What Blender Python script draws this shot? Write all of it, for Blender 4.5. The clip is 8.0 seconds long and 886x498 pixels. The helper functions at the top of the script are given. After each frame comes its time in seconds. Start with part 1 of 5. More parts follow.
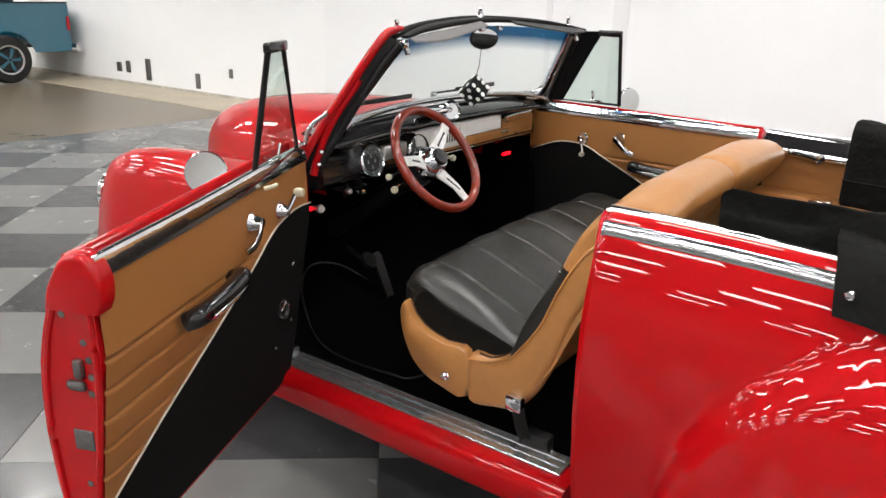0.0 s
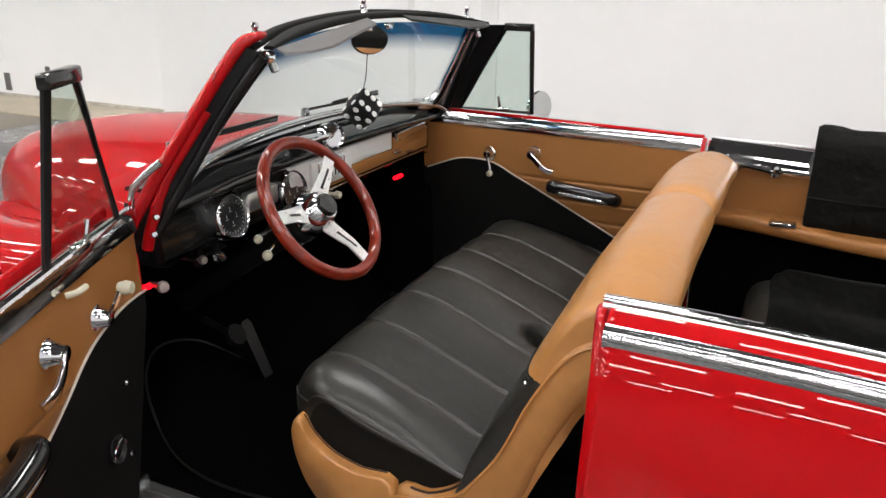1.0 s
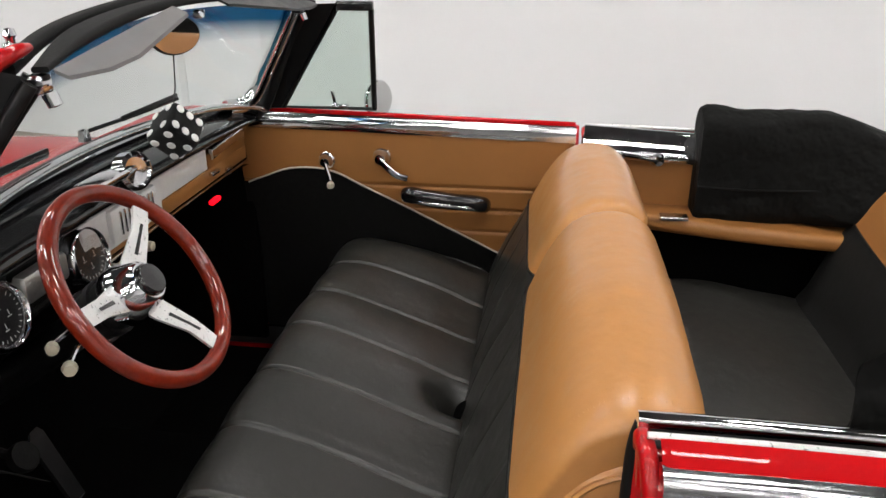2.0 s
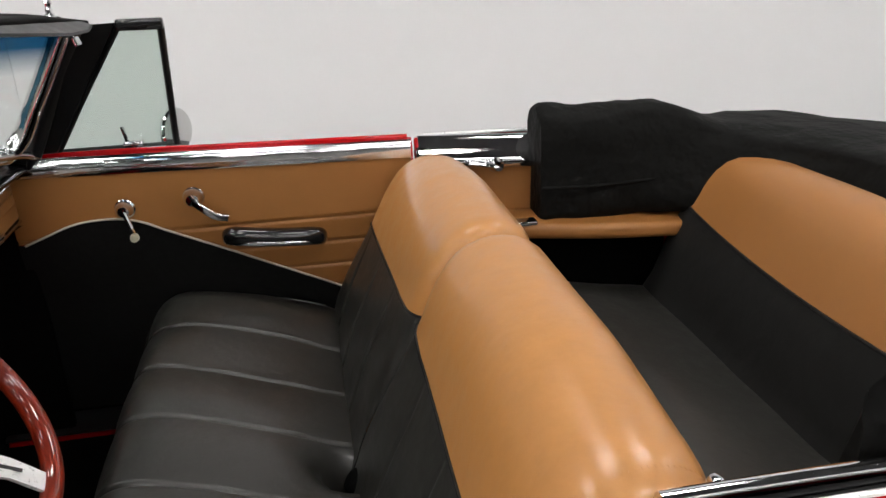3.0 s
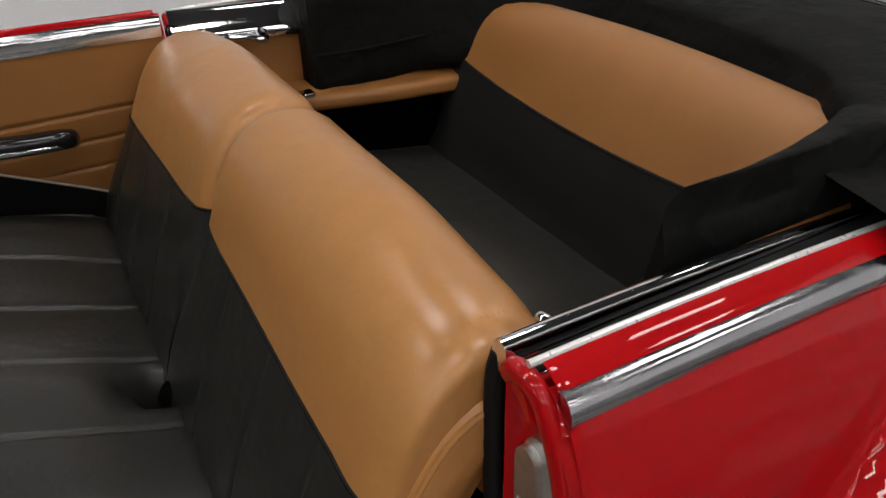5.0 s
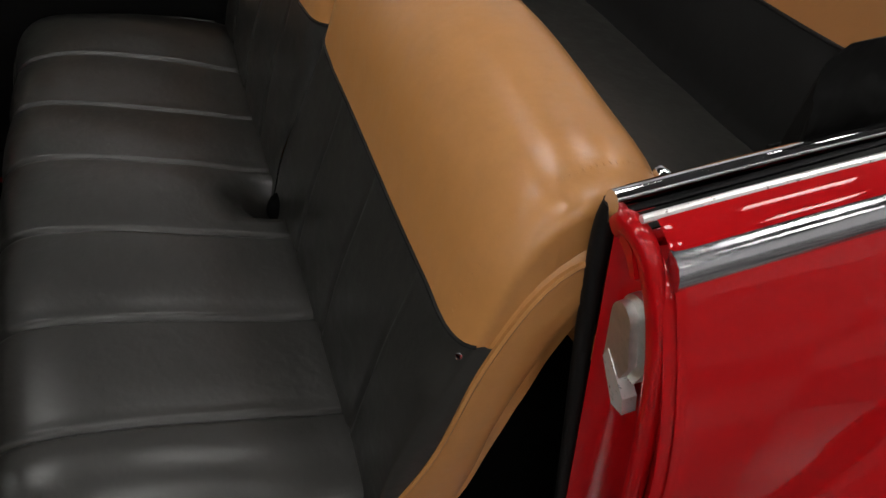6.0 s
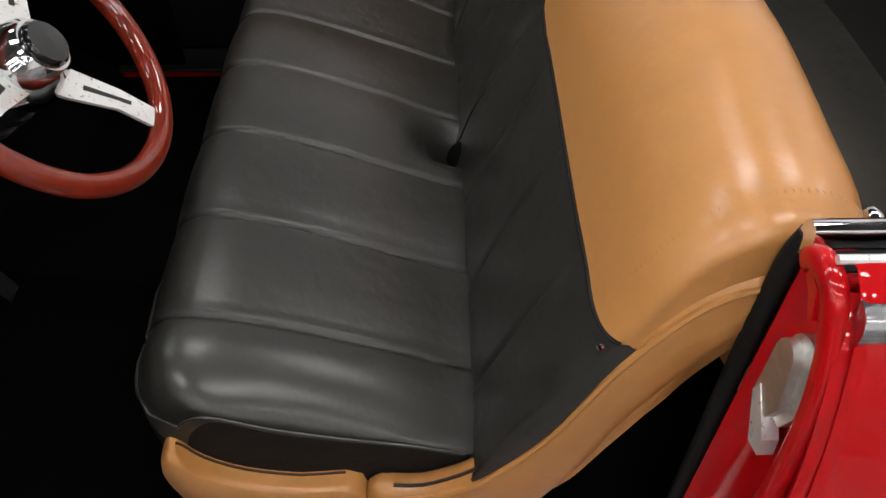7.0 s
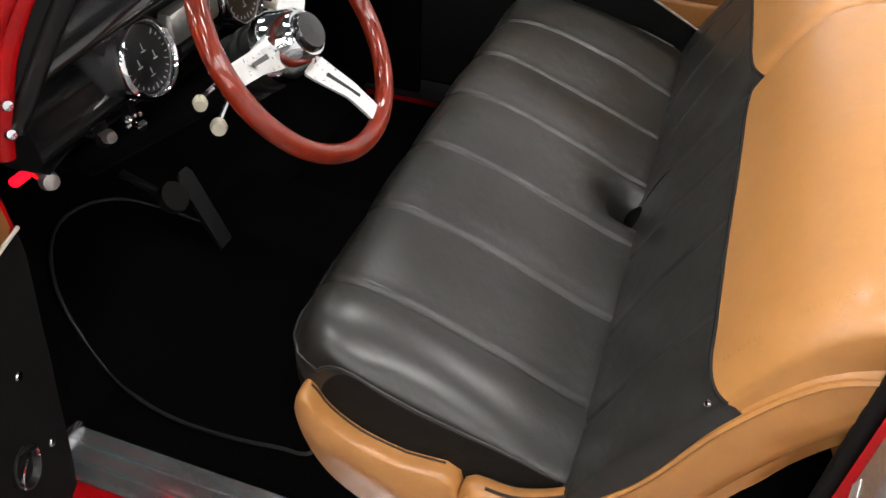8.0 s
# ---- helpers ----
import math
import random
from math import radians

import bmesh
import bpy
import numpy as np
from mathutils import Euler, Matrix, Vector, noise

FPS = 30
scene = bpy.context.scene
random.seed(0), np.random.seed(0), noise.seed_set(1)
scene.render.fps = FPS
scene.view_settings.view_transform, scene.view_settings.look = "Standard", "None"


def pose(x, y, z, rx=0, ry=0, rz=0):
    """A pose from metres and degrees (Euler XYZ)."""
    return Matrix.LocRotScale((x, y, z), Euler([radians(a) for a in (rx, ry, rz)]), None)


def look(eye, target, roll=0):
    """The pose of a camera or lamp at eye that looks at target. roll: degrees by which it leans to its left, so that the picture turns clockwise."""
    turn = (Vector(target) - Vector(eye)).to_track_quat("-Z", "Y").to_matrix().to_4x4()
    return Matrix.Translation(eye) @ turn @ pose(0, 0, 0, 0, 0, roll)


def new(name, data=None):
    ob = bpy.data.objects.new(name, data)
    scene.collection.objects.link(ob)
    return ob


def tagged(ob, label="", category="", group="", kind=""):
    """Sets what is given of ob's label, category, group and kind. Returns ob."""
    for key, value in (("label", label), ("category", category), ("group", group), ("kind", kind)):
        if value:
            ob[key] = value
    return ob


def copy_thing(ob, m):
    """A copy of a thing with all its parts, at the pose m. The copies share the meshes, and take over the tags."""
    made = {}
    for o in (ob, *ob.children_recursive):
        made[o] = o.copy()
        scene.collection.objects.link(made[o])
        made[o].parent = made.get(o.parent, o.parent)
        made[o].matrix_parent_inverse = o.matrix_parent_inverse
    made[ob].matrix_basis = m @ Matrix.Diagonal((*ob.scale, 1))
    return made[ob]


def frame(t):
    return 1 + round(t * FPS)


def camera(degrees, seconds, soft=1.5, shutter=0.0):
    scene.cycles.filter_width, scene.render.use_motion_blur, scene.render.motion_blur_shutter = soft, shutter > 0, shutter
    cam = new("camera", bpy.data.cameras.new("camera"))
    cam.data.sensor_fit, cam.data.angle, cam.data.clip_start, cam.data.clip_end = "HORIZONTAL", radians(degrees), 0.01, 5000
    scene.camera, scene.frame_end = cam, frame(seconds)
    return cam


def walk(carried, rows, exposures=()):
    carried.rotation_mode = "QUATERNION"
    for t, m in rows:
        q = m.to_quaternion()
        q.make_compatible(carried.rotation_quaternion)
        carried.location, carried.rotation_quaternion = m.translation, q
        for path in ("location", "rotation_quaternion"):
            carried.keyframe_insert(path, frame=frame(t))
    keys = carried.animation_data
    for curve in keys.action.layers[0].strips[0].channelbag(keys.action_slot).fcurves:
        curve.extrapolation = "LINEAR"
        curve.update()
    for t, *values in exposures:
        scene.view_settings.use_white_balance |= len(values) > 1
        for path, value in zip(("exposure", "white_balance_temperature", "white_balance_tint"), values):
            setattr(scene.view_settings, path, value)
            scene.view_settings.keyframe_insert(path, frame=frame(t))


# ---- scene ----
cam = camera(60.1, 8.0)
PATH = [
    (0, (-2.485, -0.690, 1.663), (-0.943, 0.414, 1.026), 1.32),
    (0.5, (-2.209, -0.447, 1.668), (-0.570, 0.501, 1.024), 1.08),
    (1, (-1.947, -0.202, 1.677), (-0.235, 0.582, 1.003), 0.65),
    (1.5, (-1.724, 0.019, 1.683), (0.075, 0.532, 0.976), 0.25),
    (1.7, (-1.640, 0.091, 1.689), (0.177, 0.492, 0.956), 0.29),
    (3, (-1.298, 0.366, 1.693), (0.517, 0.024, 0.926), -1.47),
    (3.5, (-1.259, 0.406, 1.702), (0.479, -0.191, 0.913), -1.77),
    (4, (-1.246, 0.402, 1.697), (0.396, -0.384, 0.867), -2.17),
    (4.2, (-1.252, 0.405, 1.703), (0.350, -0.432, 0.847), -2.20),
    (5.3, (-1.235, 0.376, 1.649), (0.211, -0.361, 0.481), -2.22),
    (5.5, (-1.233, 0.375, 1.648), (0.190, -0.293, 0.411), -2.33),
    (6, (-1.216, 0.381, 1.640), (0.149, -0.079, 0.252), -1.71),
    (6.5, (-1.205, 0.384, 1.638), (0.160, 0.145, 0.196), -0.92),
    (7, (-1.209, 0.387, 1.638), (0.169, 0.342, 0.189), 0.55),
    (7.5, (-1.248, 0.376, 1.638), (0.145, 0.568, 0.216), 1.74),
    (8, (-1.322, 0.320, 1.644), (0.110, 0.778, 0.325), 2.27),
]
EXPOSURES = [(0, -0.25), (1.0, -0.45), (3.0, -0.72), (4.2, -1.01), (5.5, -1.36), (6.2, -1.26), (7, -0.60), (8, 0.0)]
walk(cam, [(t, look(eye, target, roll)) for t, eye, target, roll in PATH], EXPOSURES)

# ---- light ----
world = bpy.data.worlds.new("world")
scene.world = world
world.use_nodes = True
world.node_tree.nodes["Background"].inputs[0].default_value = (0.9, 0.92, 1.0, 1)
world.node_tree.nodes["Background"].inputs[1].default_value = 0.02
TUBE_LIGHT = 45.0


# ---- materials ----
def material(name, color, rough=0.5, metal=0.0, coat=0.0, coat_rough=0.03, vary=0.0, vary_scale=4.0, bump=0.0,
             bump_scale=200.0, kind="noise", spec=0.5, emit=None, emit_strength=0.0, random_piece=0.0, rough_vary=0.0,
             bump2=0.0, bump2_scale=8.0, sheen=0.0, coat_ior=1.5):
    m = bpy.data.materials.new(name)
    m.use_nodes = True
    nt = m.node_tree
    b = nt.nodes["Principled BSDF"]
    b.inputs["Base Color"].default_value = (*color, 1)
    b.inputs["Roughness"].default_value = rough
    b.inputs["Metallic"].default_value = metal
    b.inputs["Coat Weight"].default_value = coat
    b.inputs["Coat Roughness"].default_value = coat_rough
    b.inputs["Coat IOR"].default_value = coat_ior
    b.inputs["Specular IOR Level"].default_value = spec
    b.inputs["Sheen Weight"].default_value = sheen
    if emit:
        b.inputs["Emission Color"].default_value = (*emit, 1)
        b.inputs["Emission Strength"].default_value = emit_strength
    co = nt.nodes.new("ShaderNodeTexCoord")
    if vary or random_piece or rough_vary:
        n1 = nt.nodes.new("ShaderNodeTexNoise")
        n1.inputs["Scale"].default_value = vary_scale
        n1.inputs["Detail"].default_value = 6
        n1.inputs["Roughness"].default_value = 0.65
        nt.links.new(co.outputs["Object"], n1.inputs["Vector"])
        ramp = nt.nodes.new("ShaderNodeMapRange")
        ramp.inputs["From Min"].default_value, ramp.inputs["From Max"].default_value = 0.25, 0.75
        ramp.inputs["To Min"].default_value, ramp.inputs["To Max"].default_value = 1 - vary, 1 + vary
        nt.links.new(n1.outputs["Fac"], ramp.inputs["Value"])
        value = ramp.outputs["Result"]
        if random_piece:
            info = nt.nodes.new("ShaderNodeObjectInfo")
            r2 = nt.nodes.new("ShaderNodeMapRange")
            r2.inputs["To Min"].default_value, r2.inputs["To Max"].default_value = 1 - random_piece, 1 + random_piece
            nt.links.new(info.outputs["Random"], r2.inputs["Value"])
            mul = nt.nodes.new("ShaderNodeMath")
            mul.operation = "MULTIPLY"
            nt.links.new(value, mul.inputs[0])
            nt.links.new(r2.outputs["Result"], mul.inputs[1])
            value = mul.outputs[0]
        mix = nt.nodes.new("ShaderNodeVectorMath")
        mix.operation = "SCALE"
        mix.inputs[0].default_value = color
        nt.links.new(value, mix.inputs["Scale"])
        nt.links.new(mix.outputs["Vector"], b.inputs["Base Color"])
        if rough_vary:
            rr = nt.nodes.new("ShaderNodeMapRange")
            rr.inputs["From Min"].default_value, rr.inputs["From Max"].default_value = 0.3, 0.7
            rr.inputs["To Min"].default_value, rr.inputs["To Max"].default_value = rough - rough_vary, rough + rough_vary
            nt.links.new(n1.outputs["Fac"], rr.inputs["Value"])
            nt.links.new(rr.outputs["Result"], b.inputs["Roughness"])
    normal = None
    for amount, scale, k in ((bump2, bump2_scale, "noise"), (bump, bump_scale, kind)):
        if not amount:
            continue
        if k == "voronoi":
            n2 = nt.nodes.new("ShaderNodeTexVoronoi")
            n2.feature = "DISTANCE_TO_EDGE"
            out = n2.outputs["Distance"]
        else:
            n2 = nt.nodes.new("ShaderNodeTexNoise")
            n2.inputs["Detail"].default_value = 3
            out = n2.outputs["Fac"]
        n2.inputs["Scale"].default_value = scale
        nt.links.new(co.outputs["Object"], n2.inputs["Vector"])
        bp = nt.nodes.new("ShaderNodeBump")
        bp.inputs["Strength"].default_value = amount
        bp.inputs["Distance"].default_value = 0.5 / scale
        nt.links.new(out, bp.inputs["Height"])
        if normal:
            nt.links.new(normal, bp.inputs["Normal"])
        normal = bp.outputs["Normal"]
    if normal:
        nt.links.new(normal, b.inputs["Normal"])
    return m


def glass(name, tint, band=None):
    """Thin clear glass; band: (z low, z high, colour) of a tinted strip at the top."""
    m = bpy.data.materials.new(name)
    m.use_nodes = True
    nt = m.node_tree
    nt.nodes.remove(nt.nodes["Principled BSDF"])
    out = nt.nodes["Material Output"]
    tr = nt.nodes.new("ShaderNodeBsdfTransparent")
    tr.inputs[0].default_value = (*tint, 1)
    gl = nt.nodes.new("ShaderNodeBsdfGlossy")
    gl.inputs["Roughness"].default_value = 0.01
    fr = nt.nodes.new("ShaderNodeLayerWeight")
    fr.inputs["Blend"].default_value = 0.5
    pw = nt.nodes.new("ShaderNodeMath")
    pw.operation = "POWER"
    pw.inputs[1].default_value = 4.0
    nt.links.new(fr.outputs["Facing"], pw.inputs[0])
    sc = nt.nodes.new("ShaderNodeMath")
    sc.operation = "MULTIPLY_ADD"
    sc.inputs[1].default_value, sc.inputs[2].default_value = 0.55, 0.035
    nt.links.new(pw.outputs[0], sc.inputs[0])
    mx = nt.nodes.new("ShaderNodeMixShader")
    nt.links.new(sc.outputs[0], mx.inputs[0])
    nt.links.new(tr.outputs[0], mx.inputs[1])
    nt.links.new(gl.outputs[0], mx.inputs[2])
    nt.links.new(mx.outputs[0], out.inputs[0])
    if band:
        co = nt.nodes.new("ShaderNodeTexCoord")
        sp = nt.nodes.new("ShaderNodeSeparateXYZ")
        nt.links.new(co.outputs["Object"], sp.inputs[0])
        mr = nt.nodes.new("ShaderNodeMapRange")
        mr.inputs["From Min"].default_value, mr.inputs["From Max"].default_value = band[0], band[1]
        bow = nt.nodes.new("ShaderNodeMath")
        bow.operation = "MULTIPLY"
        nt.links.new(sp.outputs["X"], bow.inputs[0])
        nt.links.new(sp.outputs["X"], bow.inputs[1])
        rise = nt.nodes.new("ShaderNodeMath")
        rise.operation = "MULTIPLY_ADD"
        rise.inputs[1].default_value = 0.10
        nt.links.new(bow.outputs[0], rise.inputs[0])
        nt.links.new(sp.outputs["Z"], rise.inputs[2])
        nt.links.new(rise.outputs[0], mr.inputs["Value"])
        mc = nt.nodes.new("ShaderNodeMix")
        mc.data_type = "RGBA"
        mc.inputs[6].default_value = (*tint, 1)
        mc.inputs[7].default_value = (*band[2], 1)
        nt.links.new(mr.outputs[0], mc.inputs[0])
        nt.links.new(mc.outputs[2], tr.inputs[0])
    return m


RED = material("red_paint", (0.37, 0.0026, 0.0048), 0.42, 0.0, coat=0.64, coat_ior=1.5, spec=0.04, coat_rough=0.02, vary=0.04, vary_scale=3, bump2=0.012, bump2_scale=11)
CHROME = material("chrome", (0.72, 0.72, 0.74), 0.07, 1.0, rough_vary=0.04, vary=0.05, vary_scale=9, bump2=0.02, bump2_scale=20)
IRON = material("dark_latch_iron", (0.20, 0.195, 0.19), 0.5, 1.0, vary=0.25, vary_scale=50, bump=0.3, bump_scale=160)
BELTCHROME = material("dulled_chrome", (0.52, 0.52, 0.54), 0.17, 1.0, rough_vary=0.05, vary=0.08, vary_scale=12, bump2=0.03, bump2_scale=16)
SILVERPAINT = material("silver_wheel_paint", (0.55, 0.55, 0.56), 0.35, 0.4, vary=0.06, vary_scale=12)
BRUSHED = material("brushed_aluminium", (0.84, 0.84, 0.83), 0.30, 0.7, vary=0.03, vary_scale=150, rough_vary=0.04)
SILLMETAL = material("worn_aluminium", (0.60, 0.60, 0.61), 0.22, 0.9, vary=0.10, vary_scale=24, rough_vary=0.05, bump2=0.05, bump2_scale=9)
CASTMETAL = material("cast_metal", (0.62, 0.61, 0.59), 0.42, 1.0, vary=0.2, vary_scale=40, bump=0.3, bump_scale=150)
TAN = material("tan_leather", (0.375, 0.168, 0.049), 0.45, spec=0.3, coat=0.50, coat_rough=0.22, vary=0.09, vary_scale=22, bump=0.15, bump_scale=420, kind="voronoi", bump2=0.07, bump2_scale=18, rough_vary=0.08)
TANPANEL = material("tan_vinyl_panel", (0.275, 0.114, 0.030), 0.50, spec=0.4, vary=0.09, vary_scale=4, bump=0.12, bump_scale=420, kind="voronoi", rough_vary=0.06)
WELT = material("dark_brown_welt", (0.024, 0.0105, 0.005), 0.6, vary=0.1, vary_scale=30)
BLACKLEATHER = material("charcoal_leather", (0.0150, 0.0144, 0.0126), 0.5, spec=0.2, coat=0.65, coat_rough=0.29, vary=0.22, vary_scale=26, bump=0.16, bump_scale=380, kind="voronoi", bump2=0.20, bump2_scale=24, rough_vary=0.12)
SIDEVINYL = material("black_side_vinyl", (0.0058, 0.0058, 0.0055), 0.6, spec=0.18, vary=0.15, vary_scale=20, bump=0.2, bump_scale=380, kind="voronoi", bump2=0.12, bump2_scale=24)
DARKCLOTH = material("black_rear_vinyl", (0.0095, 0.0095, 0.0092), 0.62, spec=0.14, vary=0.15, vary_scale=8, bump=0.25, bump_scale=350, kind="voronoi", bump2=0.10, bump2_scale=12)
CANVAS = material("black_canvas", (0.0040, 0.0040, 0.0038), 0.74, spec=0.11, vary=0.2, vary_scale=30, bump=0.25, bump_scale=900, bump2=0.5, bump2_scale=10)
KICKCARPET = material("black_kick_carpet", (0.0065, 0.0065, 0.0064), 0.85, spec=0.08, vary=0.3, vary_scale=60, bump=0.5, bump_scale=400)
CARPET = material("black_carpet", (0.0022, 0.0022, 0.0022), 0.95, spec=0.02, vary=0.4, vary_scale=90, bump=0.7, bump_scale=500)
BLACKTRIM = material("black_painted_trim", (0.008, 0.008, 0.0085), 0.36, spec=0.3, vary=0.15, vary_scale=12, bump=0.10, bump_scale=250, rough_vary=0.08)
BLACKGLOSS = material("black_gloss", (0.007, 0.007, 0.0075), 0.14, spec=0.4, coat=0.35, vary=0.1, vary_scale=12)
RUBBER = material("black_rubber", (0.006, 0.006, 0.006), 0.62, spec=0.15, vary=0.2, vary_scale=40, bump=0.2, bump_scale=200)
FOAMFELT = material("grey_visor_vinyl", (0.13, 0.125, 0.125), 0.6, spec=0.3, vary=0.1, vary_scale=14, bump=0.2, bump_scale=400)
PIPING = material("pale_piping", (0.48, 0.44, 0.38), 0.45, vary=0.1, vary_scale=30)
BEADING = material("grey_mat_beading", (0.006, 0.006, 0.006), 0.6, vary=0.2, vary_scale=60)
WOODRED = material("red_varnished_wood", (0.16, 0.014, 0.005), 0.4, coat=1.0, coat_rough=0.02, vary=0.35, vary_scale=26, spec=0.1)
IVORY = material("ivory_plastic", (0.48, 0.44, 0.34), 0.3, coat=0.3, vary=0.06, vary_scale=40)
DIAL = material("black_dial", (0.006, 0.006, 0.0065), 0.45, vary=0.2, vary_scale=50)
WHITEMARK = material("white_marking", (0.75, 0.75, 0.73), 0.5, vary=0.04, vary_scale=50)
DICE = material("black_plush", (0.008, 0.008, 0.008), 0.95, spec=0.1, vary=0.4, vary_scale=120, bump=1.0, bump_scale=300, sheen=0.1)
REDLAMP = material("red_courtesy_glow", (0.6, 0.02, 0.03), 0.3, emit=(1.0, 0.002, 0.010), emit_strength=4.0)
SILVERPANEL = material("machined_dash_panel", (0.80, 0.80, 0.79), 0.34, 0.12, vary=0.06, vary_scale=90, rough_vary=0.06)
WS_GLASS = glass("windscreen_glass", (0.90, 0.94, 0.93), (1.455, 1.512, (0.012, 0.10, 0.22)))
VENT_GLASS = glass("green_vent_glass", (0.84, 0.90, 0.87))
LENS_GLASS = glass("gauge_glass", (0.97, 0.97, 0.97))
MIRROR = material("mirror_silver", (0.68, 0.68, 0.67), 0.02, 1.0)
TYRE = material("tyre_rubber", (0.02, 0.02, 0.02), 0.75, spec=0.3, vary=0.2, vary_scale=30, bump=0.3, bump_scale=90)
WALLPAINT = material("white_wall_paint", (0.775, 0.782, 0.795), 0.7, spec=0.3, vary=0.025, vary_scale=0.8, bump=0.06, bump_scale=60)
WALLPAINT2 = material("white_panel_joint", (0.71, 0.715, 0.725), 0.7, spec=0.3, vary=0.03, vary_scale=2, bump=0.06, bump_scale=60)
WALLGREY = material("grey_wall_paint", (0.38, 0.38, 0.37), 0.7, spec=0.3, vary=0.03, vary_scale=0.8)
CEILPAINT = material("dark_ceiling", (0.07, 0.07, 0.072), 0.8, spec=0.2, vary=0.03, vary_scale=0.7)
CONCRETE = material("brown_stained_concrete", (0.145, 0.117, 0.078), 0.30, spec=0.5, vary=0.42, vary_scale=0.9, rough_vary=0.03, bump=0.05, bump_scale=40)
KERBPAINT = material("cream_painted_concrete", (0.46, 0.40, 0.30), 0.45, vary=0.12, vary_scale=2.5, bump=0.08, bump_scale=60)
TILE_LIGHT = material("light_grey_tile", (0.140, 0.139, 0.137), 0.24, spec=0.36, vary=0.07, vary_scale=7, random_piece=0.05, rough_vary=0.05, bump=0.03, bump_scale=30)
TILE_DARK = material("dark_grey_tile", (0.050, 0.050, 0.052), 0.22, spec=0.36, vary=0.16, vary_scale=9, random_piece=0.08, rough_vary=0.06, bump=0.03, bump_scale=30)
TEAL = material("teal_paint", (0.004, 0.105, 0.165), 0.3, coat=1.0, vary=0.05, vary_scale=3)
TUBEMAT = material("lit_diffuser", (0.9, 0.9, 0.9), 0.5, emit=(1.0, 0.975, 0.94), emit_strength=TUBE_LIGHT)
FIXTURE = material("white_fixture_metal", (0.75, 0.75, 0.74), 0.4, vary=0.03, vary_scale=5)


# ---- mesh helpers ----
def mesh_from(name, verts, faces, sharp=40):
    me = bpy.data.meshes.new(name)
    me.from_pydata([tuple(v) for v in verts], [], faces)
    me.validate()
    bm = bmesh.new()
    bm.from_mesh(me)
    bmesh.ops.recalc_face_normals(bm, faces=bm.faces)
    bm.to_mesh(me)
    bm.free()
    for p in me.polygons:
        p.use_smooth = True
    if sharp < 180:
        me.set_sharp_from_angle(angle=radians(sharp))
    return me


def part(name, shape, mat, parent=None, label="", sharp=40):
    """Links a shape, (verts, faces) or a mesh, as one mesh object under a thing or a part."""
    me = shape if isinstance(shape, bpy.types.Mesh) else mesh_from(name, shape[0], shape[1], sharp)
    if not me.materials:
        me.materials.append(mat)
    ob = new(name, me)
    ob.parent = parent
    return tagged(ob, label=label)


def thing(name, label, category, at=(0, 0, 0), group=""):
    ob = new(name)
    ob.location = at
    return tagged(ob, label=label, category=category, group=group)


def joined(*shapes):
    verts, faces = [], []
    for v, f in shapes:
        k = len(verts)
        verts += [tuple(p) for p in v]
        faces += [tuple(i + k for i in face) for face in f]
    return verts, faces


def moved(shape, m):
    return [tuple(m @ Vector(v)) for v in shape[0]], shape[1]


def mirrored(shape):
    return [(-v[0], v[1], v[2]) for v in shape[0]], shape[1]


def loft(rings, closed=True, caps=True, loop=False):
    n = len(rings[0])
    verts = [tuple(p) for r in rings for p in r]
    faces = []
    m = len(rings)
    for i in range(m if loop else m - 1):
        a, b = i * n, ((i + 1) % m) * n
        for j in range(n if closed else n - 1):
            k = (j + 1) % n
            faces.append((a + j, a + k, b + k, b + j))
    if caps and closed and not loop:
        faces.append(tuple(reversed(range(n))))
        faces.append(tuple((m - 1) * n + j for j in range(n)))
    return verts, faces


def curve(points, n=8, loop=False):
    """Catmull-Rom through the points."""
    pts = [Vector(p) for p in points]
    out = []
    m = len(pts)
    for i in range(m if loop else m - 1):
        if loop:
            p0, p1, p2, p3 = pts[i - 1], pts[i], pts[(i + 1) % m], pts[(i + 2) % m]
        else:
            p1, p2 = pts[i], pts[i + 1]
            p0 = pts[i - 1] if i else p1 * 2 - p2
            p3 = pts[i + 2] if i + 2 < m else p2 * 2 - p1
        for k in range(n):
            t = k / n
            out.append(0.5 * ((2 * p1) + (p2 - p0) * t + (2 * p0 - 5 * p1 + 4 * p2 - p3) * t * t + (3 * p1 - p0 - 3 * p2 + p3) * t ** 3))
    if not loop:
        out.append(pts[-1])
    return out


def sweep(path, section, up=(0, 0, 1), loop=False, caps=True, scale=None):
    """Sweeps a closed section of (side, up) pairs along a path."""
    pts = [Vector(p) for p in path]
    rings = []
    m = len(pts)
    for i, p in enumerate(pts):
        a = pts[i - 1] if (i or loop) else p
        b = pts[(i + 1) % m] if (i + 1 < m or loop) else p
        t = (b - a).normalized()
        side = t.cross(Vector(up))
        if side.length < 1e-4:
            side = t.cross(Vector((0, 1, 0)))
        side.normalize()
        w = side.cross(t).normalized()
        s = scale[i] if scale else 1.0
        rings.append([p + side * (u * s) + w * (v * s) for u, v in section])
    return loft(rings, True, caps, loop)


def circle(r, n=10, ry=None):
    ry = r if ry is None else ry
    return [(r * math.cos(2 * math.pi * k / n), ry * math.sin(2 * math.pi * k / n)) for k in range(n)]


